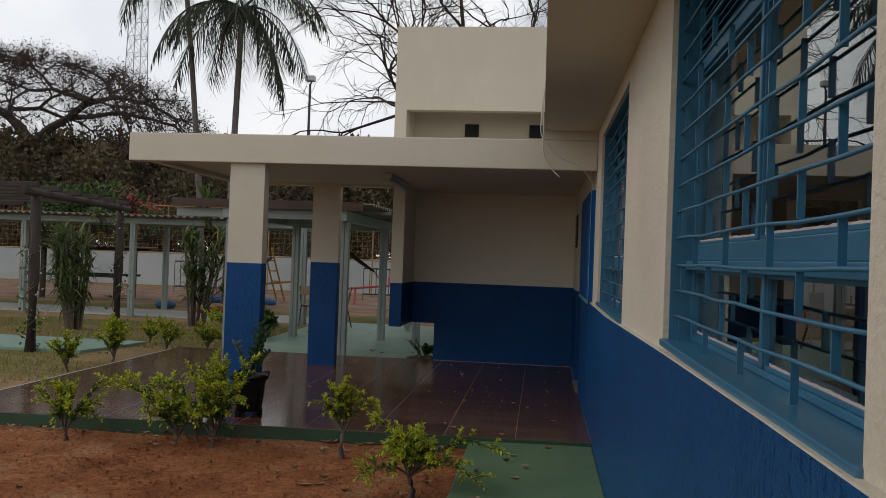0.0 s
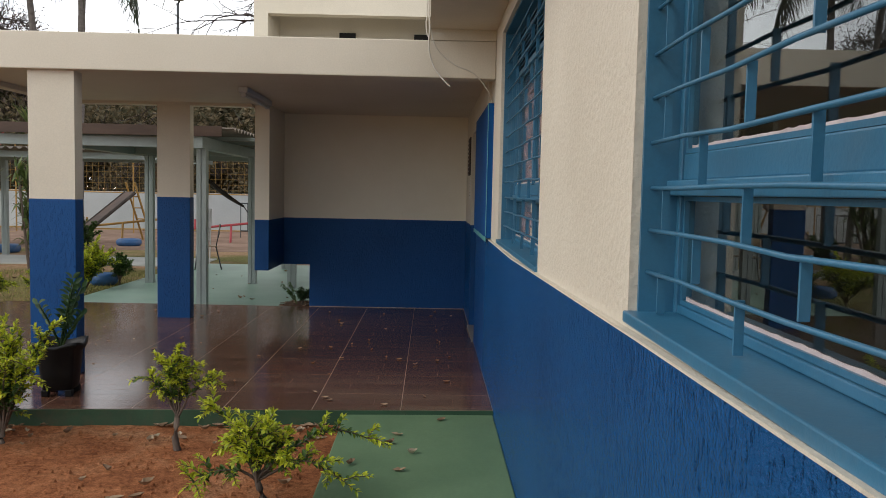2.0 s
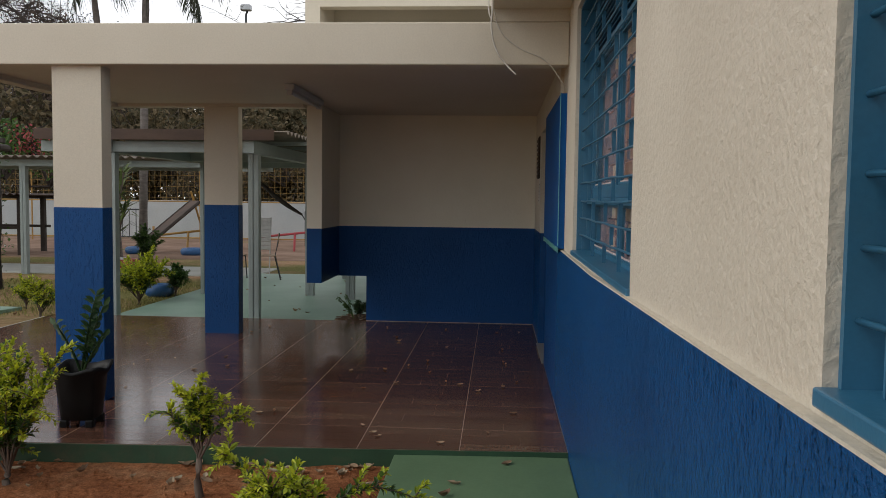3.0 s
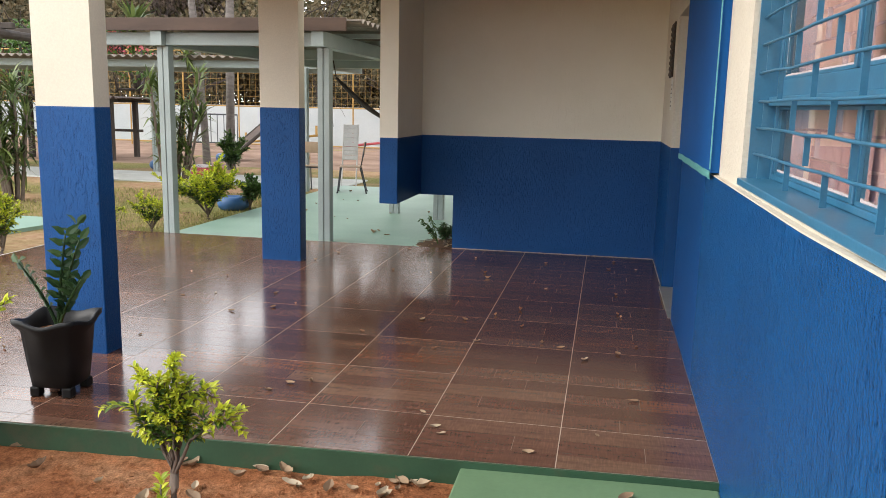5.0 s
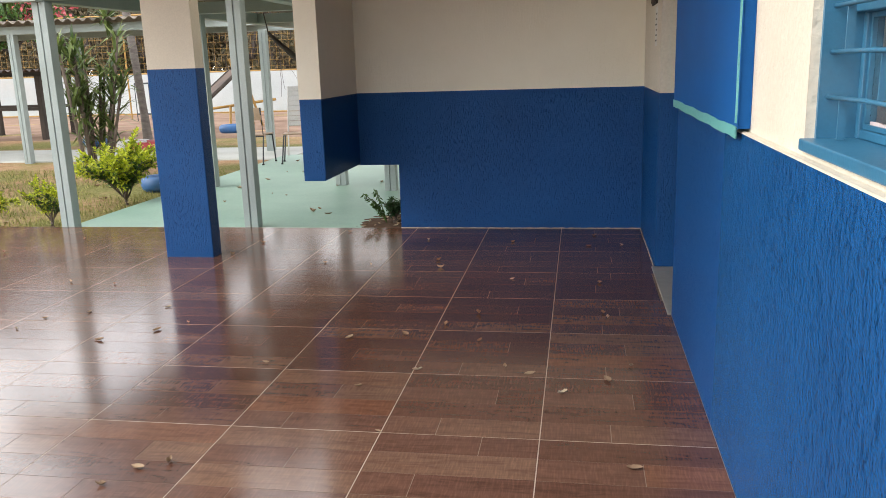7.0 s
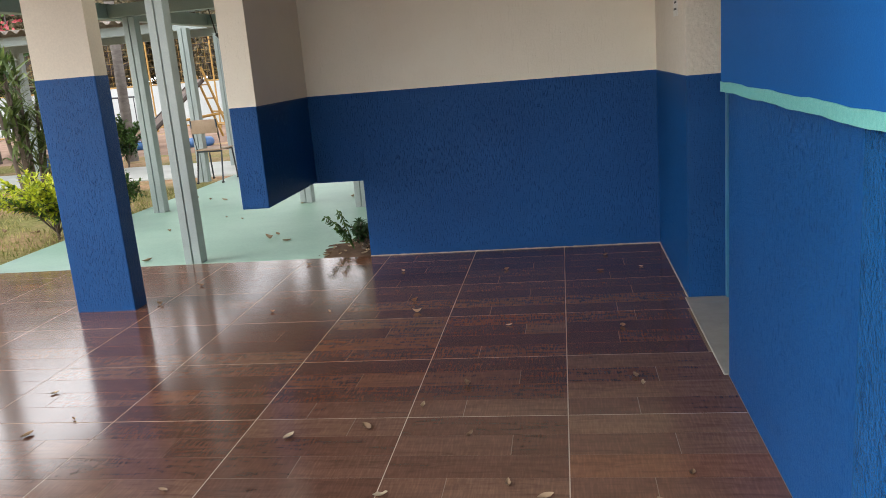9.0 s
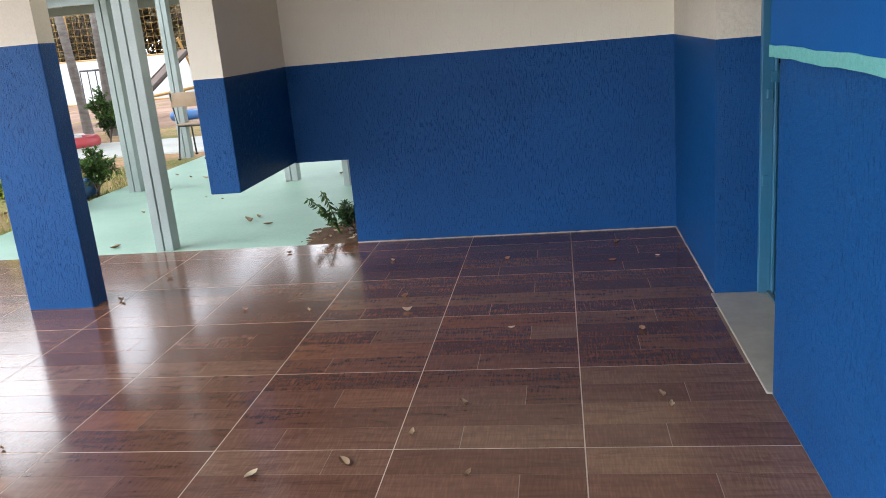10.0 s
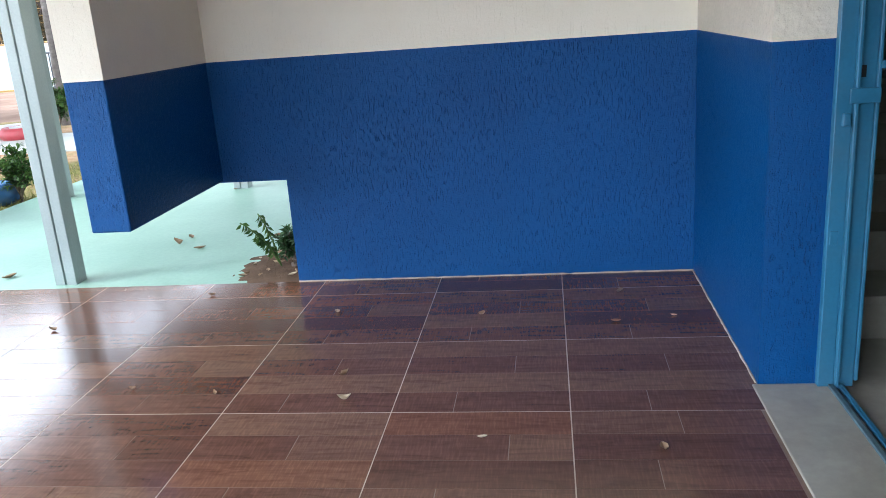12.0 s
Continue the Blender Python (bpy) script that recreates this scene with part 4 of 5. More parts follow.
strap_plant(-6.95, 17.0 - 0.3, -0.13, 2.1, 51, "tall clump of strap-leaved canes beside the covered walk", stems=11, per=60, leaf=0.42)
strap_plant(-8.55, 15.0, -0.13, 1.9, 52, "broad clump of strap-leaved canes beside the covered walk", stems=14, per=60, leaf=0.45)
strap_plant(-7.35, 18.1, 2.20, 0.3, 53, "yellow-green bromeliad growing on the roof edge", stems=3, per=16, leaf=0.42, bare=0)
strap_plant(-5.08, 12.75, 2.24, 0.3, 54, "yellow-green bromeliad growing on the walkway roof", stems=3, per=16, leaf=0.40, bare=0)
strap_plant(-10.0, 18.1, 2.20, 0.3, 55, "yellow-green bromeliad growing on the roof edge", stems=3, per=14, leaf=0.45, bare=0)


# ---------- covered walkways ----------
def steel_post(parent, x, y, top_z, foot=-0.06, w=0.13, d=0.11):
    bm = bmesh.new()
    add_box(bm, x - w / 2, x - 0.006, y - d / 2, y + d / 2, foot, top_z, 0.004)
    add_box(bm, x + 0.006, x + w / 2, y - d / 2, y + d / 2, foot, top_z, 0.004)
    add_box(bm, x - 0.006, x + 0.006, y - d / 2 + 0.012, y + d / 2 - 0.012, foot, top_z)
    part("post", bm, STEEL_GREY, parent)


def corrugated(name, parent, x0, x1, y0, y1, z_of, along, material, pitch=0.177, amp=0.025, label=""):
    """A wavy roof sheet; waves run along x or y; z_of gives its height."""
    v, f = [], []
    span = (y1 - y0) if along == "x" else (x1 - x0)
    n = max(8, int(span / pitch * 8))
    for k in range(n + 1):
        c = (y0 if along == "x" else x0) + span * k / n
        w = amp * math.sin(2 * math.pi * (c / pitch))
        for e in ((x0, x1) if along == "x" else (y0, y1)):
            px, py = (e, c) if along == "x" else (c, e)
            z = z_of(px, py) + w
            v += [(px, py, z), (px, py, z + 0.008)]
    for k in range(n):
        a, b = 4 * k, 4 * k + 4
        f += [(a, a + 2, b + 2, b), (a + 1, b + 1, b + 3, a + 3), (a, b, b + 1, a + 1), (a + 2, a + 3, b + 3, b + 2)]
    return raw(name, v, f, material, parent, label)


ws = thing("covered_walkway", "grey-green steel walkway shelter with corrugated roof", "shelter", kind="structure")
POSTS_R = [(-2.765, 12.53), (-2.66, 15.05), (-2.6, 17.7), (-1.95, 14.62)]
POSTS_L = [(-4.53, 12.44), (-4.28, 14.96), (-4.84, 17.35), (-5.15, 19.2)]
for x, y in POSTS_R + POSTS_L:
    steel_post(ws, x, y, 1.99)
part("beam", box(-2.83, -2.70, 12.3, 19.5, 1.99, 2.14, 0.004), STEEL_GREY, ws)
part("beam", box(-4.62, -4.49, 12.3, 19.5, 1.99, 2.14, 0.004), STEEL_GREY, ws)
for y in (12.44, 14.95, 17.4):
    part("cross_beam", box(-5.4 if y < 13 else -4.488, -2.84, y - 0.05, y + 0.05, 2.0, 2.13, 0.004), STEEL_GREY, ws)
for y in (13.2, 14.2, 15.8, 16.8):
    part("purlin", box(-4.7, -2.2, y - 0.03, y + 0.03, 2.141, 2.19), STEEL_GREY, ws)
part("fascia_board", box(-5.42, -2.45, 12.26, 12.285, 2.14, 2.27, 0.003), BROWN_WOOD, ws, "weathered brown fascia board")
corrugated("roof_sheet", ws, -5.45, -4.76, 12.3, 13.1, lambda x, y: 2.235, "x", FIBRE, label="weathered corrugated fibre-cement sheet")
corrugated("roof_sheet", ws, -4.755, -2.3, 12.3, 15.4, lambda x, y: 2.235, "x", FIBRE, label="weathered corrugated fibre-cement sheet")
corrugated("roof_sheet", ws, -4.755, -2.3, 15.36, 19.6, lambda x, y: 2.262, "x", FIBRE, label="weathered corrugated fibre-cement sheet")
corrugated("roof_sheet", ws, -2.1, 3.0, 13.4, 19.6, lambda x, y: 2.46, "x", PALE_ROOF, label="pale metal roof sheet")
steel_post(ws, -1.2, 19.0, 2.4)

cw = thing("garden_walkway", "low covered walk with grey-green posts and corrugated roof", "shelter", kind="structure")
for x, y in ((-9.2, 18.3), (-11.9, 18.3), (-14.6, 18.3), (-9.4, 20.4), (-12.1, 20.4), (-14.8, 20.4)):
    steel_post(cw, x, y, 2.02, -0.14, 0.12, 0.12)
part("beam", box(-30, -4.9, 18.25, 18.35, 2.02, 2.15, 0.004), STEEL_GREY, cw)
part("beam", box(-30, -4.9, 20.35, 20.45, 2.02, 2.15, 0.004), STEEL_GREY, cw)
corrugated("roof_sheet", cw, -30, -5.46, 17.95, 20.75, lambda x, y: 2.195, "y", FIBRE, label="mossy corrugated fibre-cement sheet")

# ---------- pergola of dark timber ----------
pg = thing("pergola", "dark weathered timber pergola over the green slab", "pergola")
for x, y in ((-7.33, 11.8), (-8.12, 15.7), (-11.0, 11.8), (-11.6, 15.7)):
    v, f = [], []
    add_tube(v, f, [(x, y, -0.15), (x + 0.01, y, 1.0), (x - 0.01, y + 0.01, 2.2)], [0.085, 0.08, 0.075], 9)
    raw("post", v, f, DARK_WOOD, pg, "", True)
part("beam", rod((-7.23, 11.3, 2.25), (-8.22, 16.2, 2.25), 0.06, sides=10), DARK_WOOD, pg)
part("beam", rod((-10.92, 11.3, 2.25), (-11.68, 16.2, 2.25), 0.06, sides=10), DARK_WOOD, pg)
for k in range(6):
    y = 11.5 + 0.84 * k
    part("rafter", box(-13.5 - 0.17 * k, -7.1 - 0.17 * k, y - 0.035, y + 0.035, 2.311, 2.39, 0.008), DARK_WOOD, pg)
part("rail", box(-13.5, -7.5, 11.76, 11.84, 2.05, 2.12, 0.008), DARK_WOOD, pg)
rng = random.Random(3)
for x, y, h in ((-7.33, 11.8, 1.5), (-8.12, 15.7, 2.2)):
    t = thing("climbing_vine", "thin leafy vine climbing the pergola post", "vine", "pergola vines", at=pose(x, y, -0.13))
    v, f, lv, lf = [], [], [], []
    pts = [Vector((0.1 * math.cos(k * 0.9), 0.1 * math.sin(k * 0.9), h * k / 20)) for k in range(21)]
    add_tube(v, f, pts, [0.008] * 21, 5)
    for k in range(130):
        p = pts[rng.randrange(21)] + rand_dir(rng) * 0.14
        leaf_quad(lv, lf, p, rand_dir(rng), Vector((0, 0, 1)), 0.07, 0.05)
    raw("stem", v, f, BARK, t, "", True)
    raw("foliage", lv, lf, LEAF_GREEN, t)
    fv, ff = [], []
    for k in range(26):
        p = pts[rng.randrange(6, 21)] + rand_dir(rng) * 0.13
        for q in range(4):
            leaf_quad(fv, ff, p, rand_dir(rng, 0.4), Vector((0, 0, 1)), 0.035, 0.03)
    raw("blossom", fv, ff, PETAL, t, "small white blossoms")


# ---------- yard beyond the walkway ----------
bw = structure("boundary_wall", box(-45, 25, 33.0, 33.2, -0.3, 1.28, 0.01), WHITE_WALL, "long whitewashed boundary wall behind the playground", "wall")
fence = thing("yard_fence", "yellow steel pipe fence with wire mesh before the wall", "fence", kind="structure")
for k in range(24):
    x = -34 + 2.0 * k
    part("post", rod((x, 30.0, -0.15), (x, 30.0, 3.1), 0.026), YELLOW, fence)
for z in (0.0, 1.25, 3.05):
    part("rail", rod((-34, 30.0, z + 0.02), (12, 30.0, z + 0.02), 0.022), YELLOW, fence)
v, f = [], []
for k in range(230):
    x = -34 + 0.2 * k
    add_tube(v, f, [(x, 30.03, 1.27), (x, 30.03, 3.05)], [0.004, 0.004], 3)
for k in range(9):
    add_tube(v, f, [(-34, 30.03, 1.4 + 0.19 * k), (12, 30.03, 1.4 + 0.19 * k)], [0.004, 0.004], 3)
tagged(raw("wire_mesh", v, f, YELLOW, fence, "thin rusty wire mesh"), kind="stuff")
RED_EARTH = surface("pale_sand", (0.17, 0.105, 0.075), (0.34, 0.235, 0.175), 0.9, 12, 0.95, relief=0.6, dist=0.02, spec=0.1)
bm = bmesh.new()
bmesh.ops.create_grid(bm, x_segments=30, y_segments=14, size=1)
for v_ in bm.verts:
    v_.co.x, v_.co.y = -14 + 19 * v_.co.x, 27.4 + 5.4 * v_.co.y
    v_.co.z = -0.12 + 0.03 * noise.noise(v_.co * 0.8) if abs(v_.co.y - 27.4) < 5 else -0.16
structure("play_sand", bm, RED_EARTH, "pale pinkish sand of the playground", "sand", True)


def tyre(x, y, r, material, label, lie=True, seed=0):
    bm = bmesh.new()
    n, m = 22, 10
    rings = []
    for i in range(n):
        a = 2 * math.pi * i / n
        ring = []
        for j in range(m):
            b = 2 * math.pi * j / m
            rr = r - 0.09 + 0.09 * math.cos(b) * (1.0 if math.cos(b) < 0 else 0.9)
            ring.append(bm.verts.new((rr * math.cos(a), rr * math.sin(a), 0.10 * math.sin(b))))
        rings.append(ring)
    for i in range(n):
        for j in range(m):
            bm.faces.new((rings[i][j], rings[(i + 1) % n][j], rings[(i + 1) % n][(j + 1) % m], rings[i][(j + 1) % m]))
    t = thing("painted_tyre", label, "tyre", "painted tyres", at=pose(x, y, -0.03, 0 if lie else 90, 0, 20))
    part("tread", bm, material, t, "", True)


def paint(name, c):
    return surface(name, tuple(k * 0.85 for k in c), c, 5, 60, 0.5, relief=0.2, dirt=(0.2, 0.14, 0.1), dirt_amount=0.4)


P_BLUE, P_RED, P_WHITE = paint("tyre_blue", (0.025, 0.11, 0.28)), paint("tyre_red", (0.42, 0.05, 0.06)), paint("tyre_white", (0.6, 0.58, 0.56))
tyre(-8.0, 20.0, 0.36, P_RED, "red painted tyre lying on bare earth")
tyre(-8.35, 20.25, 0.34, P_WHITE, "white painted tyre lying on bare earth")
tyre(-9.75, 19.0 + 2.2, 0.28, P_BLUE, "blue painted tyre lying on bare earth")
tyre(-9.6, 24.2, 0.32, P_BLUE, "blue painted tyre near the palm trunks")
tyre(-7.95, 24.0, 0.34, P_BLUE, "blue painted tyre near the palm trunks")
tyre(-5.12, 15.2, 0.24, P_BLUE, "blue painted tyre beside the walkway shrubs")


def school_chair(x, y, turn, label):
    t = thing("school_chair", label, "chair", at=pose(x, y, -0.045, 0, 0, turn))
    WOOD = PLY
    part("seat", box(-0.19, 0.19, -0.19, 0.19, 0.43, 0.445, 0.006), WOOD, t, "worn plywood seat")
    bm = box(-0.19, 0.19, 0.215, 0.23, 0.66, 0.84, 0.006)
    part("backrest", bm, WOOD, t, "worn plywood backrest")
    for sx in (-1, 1):
        v, f = [], []
        add_tube(v, f, [(sx * 0.18, -0.22, 0), (sx * 0.17, -0.17, 0.42)], [0.011, 0.011], 7)
        leg = raw("leg", v, f, CHAIR_STEEL, t, "", True)
        part("rubber_foot", box(sx * 0.18 - 0.015, sx * 0.18 + 0.015, -0.235, -0.205, 0, 0.02, 0.004), BLACK, leg)
        v, f = [], []
        add_tube(v, f, [(sx * 0.18, 0.26, 0), (sx * 0.17, 0.16, 0.42), (sx * 0.18, 0.2, 0.62), (sx * 0.18, 0.24, 0.84)], [0.011] * 4, 7)
        leg = raw("leg", v, f, CHAIR_STEEL, t, "", True)
        part("rubber_foot", box(sx * 0.18 - 0.015, sx * 0.18 + 0.015, 0.245, 0.275, 0, 0.02, 0.004), BLACK, leg)
    part("rail", rod((-0.17, -0.17, 0.415), (0.17, -0.17, 0.415), 0.01), CHAIR_STEEL, t)
    part("rail", rod((-0.17, 0.16, 0.415), (0.17, 0.16, 0.415), 0.01), CHAIR_STEEL, t)


PLY = surface("plywood", (0.26, 0.17, 0.10), (0.36, 0.25, 0.16), 5, 60, 0.6, relief=0.1)
CHAIR_STEEL = surface("dark_chair_steel", (0.03, 0.035, 0.04), (0.05, 0.055, 0.06), 5, 60, 0.4, metal=0.3, relief=0.05)
school_chair(-4.02, 17.35, -75, "brown plywood school chair with dark steel legs")
school_chair(-4.62, 17.3, 178, "school chair frame standing against the steel post")

# low play house with dark posts and a brown corrugated roof
ph = thing("play_house", "small open play house of dark posts and corrugated roof", "play house")
for x, y in ((-12.1, 22.9), (-12.35, 24.4), (-14.4, 22.9), (-14.4, 24.4)):
    part("post", box(x - 0.06, x + 0.06, y - 0.06, y + 0.06, -0.15, 1.34, 0.008), DARK_WOOD, ph)
for y in (22.9, 24.4):
    part("rail", box(-14.4, -12.15, y - 0.03, y + 0.03, 0.55, 0.62), DARK_WOOD, ph)
    part("beam", box(-14.6, -11.9, y - 0.04, y + 0.04, 1.34, 1.42), DARK_WOOD, ph)
corrugated("roof_sheet", ph, -14.8, -11.7, 22.6, 24.7, lambda x, y: 1.45, "y", BROWN_WOOD, label="brown corrugated roof sheet")


def bar_frame(name, pts_list, r, material, label, category):
    t = thing(name, label, category)
    for pts in pts_list:
        v, f = [], []
        add_tube(v, f, pts, [r] * len(pts), 7)
        raw("bar", v, f, material, t, "", True)
    return t


for k in range(2):
    x = -8.9 + 3.2 * k
    bar_frame("seesaw", [[(x - 1.3, 26.2, 0.25), (x + 1.3, 26.0, 0.55)], [(x, 26.0, -0.15), (x, 26.1, 0.4)], [(x - 1.1, 26.2, 0.27), (x - 1.1, 26.2, 0.55)], [(x + 1.1, 26.0, 0.53), (x + 1.1, 26.0, 0.8)]],
              0.035, P_RED if k % 2 else YELLOW, "worn steel seesaw on the playground sand", "seesaw")
sl = thing("slide", "weathered playground slide leaning on its ladder", "slide")
for (a, b) in (((-9.6, 24.3, 0.0), (-8.5, 25.6, 1.3)),):
    v, f = [], []
    for s in (-0.22, 0.22):
        add_tube(v, f, [Vector(a) + Vector((s, -s, 0)), Vector(b) + Vector((s, -s, 0))], [0.05, 0.05], 6)
    raw("side_rail", v, f, DARK_WOOD, sl)
    i0 = [Vector(a) + Vector((-0.2, 0.2, 0)), Vector(a) + Vector((0.2, -0.2, 0)), Vector(b) + Vector((0.2, -0.2, 0)), Vector(b) + Vector((-0.2, 0.2, 0))]
    raw("chute", i0 + [p + Vector((0, 0, 0.03)) for p in i0], [(0, 1, 2, 3), (4, 7, 6, 5), (0, 4, 5, 1), (1, 5, 6, 2), (2, 6, 7, 3), (3, 7, 4, 0)], BROWN_WOOD, sl)
for s in (-0.2, 0.2):
    part("ladder_rail", rod((-8.2 + s, 26.2 - s, -0.14), (-8.5 + s, 25.6 - s, 1.6), 0.03), YELLOW, sl)
for k in range(4):
    part("rung", rod((-8.25 - 0.06 * k - 0.2, 26.1 - 0.12 * k + 0.2, 0.2 + 0.33 * k), (-8.25 - 0.06 * k + 0.2, 26.1 - 0.12 * k - 0.2, 0.2 + 0.33 * k), 0.02), YELLOW, sl)
for x in (-13.0, -6.0, -2.0):
    g = thing("crowd_barrier", "dark steel bar barrier standing on the sand", "barrier", "bar barriers")
    tr_ = part("top_rail", rod((x, 28.6, 1.0), (x + 1.6, 28.6, 1.0), 0.025), CHAIR_STEEL, g)
    part("bottom_rail", rod((x, 28.6, 0.1), (x + 1.6, 28.6, 0.1), 0.025), CHAIR_STEEL, g)
    for k in range(8):
        part("bar", rod((x + 1.6 * k / 7, 28.6, -0.14 if k in (0, 7) else 0.1), (x + 1.6 * k / 7, 28.6, 1.0), 0.014), CHAIR_STEEL, tr_)


ham = thing("hammock", "dark rolled hammock slung under the walkway roof", "hammock")
v, f = [], []
pts = [Vector((-3.82 + 0.80 * k / 12, 16.0, 1.80 - 0.62 * k / 12 - 0.05 * math.sin(math.pi * k / 12))) for k in range(13)]
add_tube(v, f, pts, [0.018 + 0.022 * math.sin(math.pi * k / 12) for k in range(13)], 8)
raw("cloth", v, f, DARK_WOOD, ham, "", True)
part("rope", rod((-3.82, 16.0, 1.80), (-3.90, 16.0, 2.235), 0.008), DARK_WOOD, ham)
part("rope", rod((-3.02, 16.0, 1.18), (-2.68, 15.12, 0.98), 0.008), DARK_WOOD, ham)
lg = thing("folded_lounger", "white folded garden lounger leaning near the chairs", "lounger", at=pose(-4.34, 18.2, -0.045, -18, 0, 10))
for sx in (-0.13, 0.13):
    part("side_rail", rod((sx, 0, 0.01), (sx, 0, 1.16), 0.012), P_WHITE, lg)
for k in range(8):
    part("slat", box(-0.12, 0.12, -0.012, 0.004, 0.50 + 0.082 * k, 0.575 + 0.082 * k, 0.004), P_WHITE, lg)

# ---------- trees ----------
def grow(rng, v, f, tips, p, d, length, r, depth, spread, up, sides=6, keep=0.72):
    """Recursive limbs; the ends are gathered in tips."""
    n = 4
    pts, cur, way = [p], Vector(p), Vector(d)
    for k in range(n):
        way = (way + rand_dir(rng) * 0.22 + Vector((0, 0, up * 0.12))).normalized()
        cur = cur + way * length / n
        pts.append(Vector(cur))
    add_tube(v, f, pts, [r * (1 - 0.35 * k / n) for k in range(n + 1)], sides)
    if depth == 0:
        tips.append((pts[-1], way))
        return
    if depth <= 2:
        tips.append((pts[2], way))
    for k in range(rng.choice((2, 3, 3)) if depth > 1 else 3):
        axis = rand_dir(rng)
        nd = (way + axis * spread).normalized()
        start = pts[-1] if k < 2 else pts[rng.choice((2, 3))]
        grow(rng, v, f, tips, start, nd, length * keep * rng.uniform(0.8, 1.1), r * 0.6, depth - 1, spread, up, max(3, sides - 1), keep)


def tree(x, y, z, first, r, depth, spread, seed, label, leaves=None, leaf=0.2, per=6, cloud=0.6, lean=(0, 0), up=0.0, wood=TWIG, limbs=5, limb=None, out=0.8, keep=0.72):
    rng = random.Random(seed)
    t = thing("tree", label, "tree", "garden trees", at=pose(x, y, z))
    v, f, tips = [], [], []
    head = Vector((lean[0] * first, lean[1] * first, first))
    add_tube(v, f, [Vector((0, 0, -0.2)), head * 0.5 + rand_dir(rng) * 0.1, head], [r * 1.15, r, r * 0.85], 9)
    raw("trunk", v, f, wood, t)
    v, f = [], []
    for k in range(limbs):
        a = 2 * math.pi * (k + rng.uniform(-0.25, 0.25)) / limbs
        d = Vector((math.cos(a) * out, math.sin(a) * out, 1.0 - 0.5 * out)).normalized()
        grow(rng, v, f, tips, head, d, limb or first * 0.6, r * 0.55, depth, spread, up, 6, keep)
    raw("limbwork", v, f, wood, t)
    if leaves:
        lv, lf = [], []
        for p, w in tips:
            for k in range(per):
                q = p + rand_dir(rng) * rng.uniform(0.05, cloud)
                leaf_quad(lv, lf, q, rand_dir(rng), rand_dir(rng), leaf * rng.uniform(0.5, 1.2), leaf * 0.55)
        raw("crown", lv, lf, leaves, t)
    return t


def dome_tree(x, y, seed):
    """A broad umbrella crown: limbs fork again and again out to a domed shell of fine twigs."""
    rng = random.Random(seed)
    t = thing("tree", "wide dome-crowned leafless tree with dark dense twigs", "tree", "garden trees", at=pose(x, y, -0.2))
    v, f = [], []
    head = Vector((0.3, 0, 4.6))
    add_tube(v, f, [Vector((0, 0, -0.2)), head * 0.5, head], [0.5, 0.42, 0.38], 9)
    raw("trunk", v, f, TWIG, t)
    v, f, lv, lf = [], [], [], []
    ends = []
    for k in range(760):
        u = rng.random() ** 0.8
        a = rng.uniform(0, 6.283)
        lump = 1 + 0.06 * math.sin(3 * a + 1) + 0.05 * math.sin(7 * a)
        r = math.sqrt(max(0.0, 1 - u * u)) * 10.0 * lump
        ends.append(Vector((math.cos(a) * r, math.sin(a) * r * 0.8, 7.2 + 5.6 * u * rng.uniform(0.86, 1.02))))

    def split(p, pts, way):
        mid = sum(pts, Vector()) / len(pts)
        if len(pts) == 1:
            q = pts[0]
        else:
            q = p.lerp(mid, 0.42) + way * (mid - p).length * 0.10
        m = p.lerp(q, 0.5) + rand_dir(rng) * (q - p).length * 0.07
        r = 0.022 * len(pts) ** 0.42
        add_tube(v, f, [p, m, q], [r * 1.1, r, r * 0.85], 6 if len(pts) > 30 else 4)
        if len(pts) == 1:
            return
        axis = max(range(3), key=lambda i: max(e[i] for e in pts) - min(e[i] for e in pts))
        pts = sorted(pts, key=lambda e: e[axis])
        cut = max(1, min(len(pts) - 1, int(len(pts) * rng.uniform(0.35, 0.65))))
        way = (q - p).normalized()
        split(q, pts[:cut], way)
        split(q, pts[cut:], way)

    split(head, ends, Vector((0, 0, 1)))
    for e in ends:
        for k in range(6):
            w = e + rand_dir(rng, 0.25) * rng.uniform(0.3, 0.9)
            add_tube(v, f, [e, w], [0.016, 0.008], 3)
    raw("limbwork", v, f, TWIG, t)
    for k in range(30000):
        e = ends[rng.randrange(len(ends))]
        q = e + rand_dir(rng, 0.1) * 0.85 * rng.random() ** 0.6
        leaf_quad(lv, lf, q, rand_dir(rng), rand_dir(rng), rng.uniform(0.08, 0.17), 0.07)
    raw("crown", lv, lf, LEAF_DRY, t)


dome_tree(-30.2, 45, 62)
tree(0.6, 26, -0.2, 4.2, 0.26, 6, 0.75, 62, "wide-spreading leafless tree behind the roof block", limbs=7, limb=3.7, out=1.2, up=0.05, keep=0.76)
tree(-14, 62, -0.2, 5.5, 0.2, 4, 0.6, 63, "distant sparse tree with few leaves", leaves=LEAF_DRY, leaf=0.4, per=4, limb=2.2)
tree(-2.5, 40, -0.2, 3.6, 0.25, 3, 0.7, 64, "distant bright green leafy tree", leaves=LEAF_GREEN, leaf=0.4, per=20, cloud=1.1, limb=1.8)


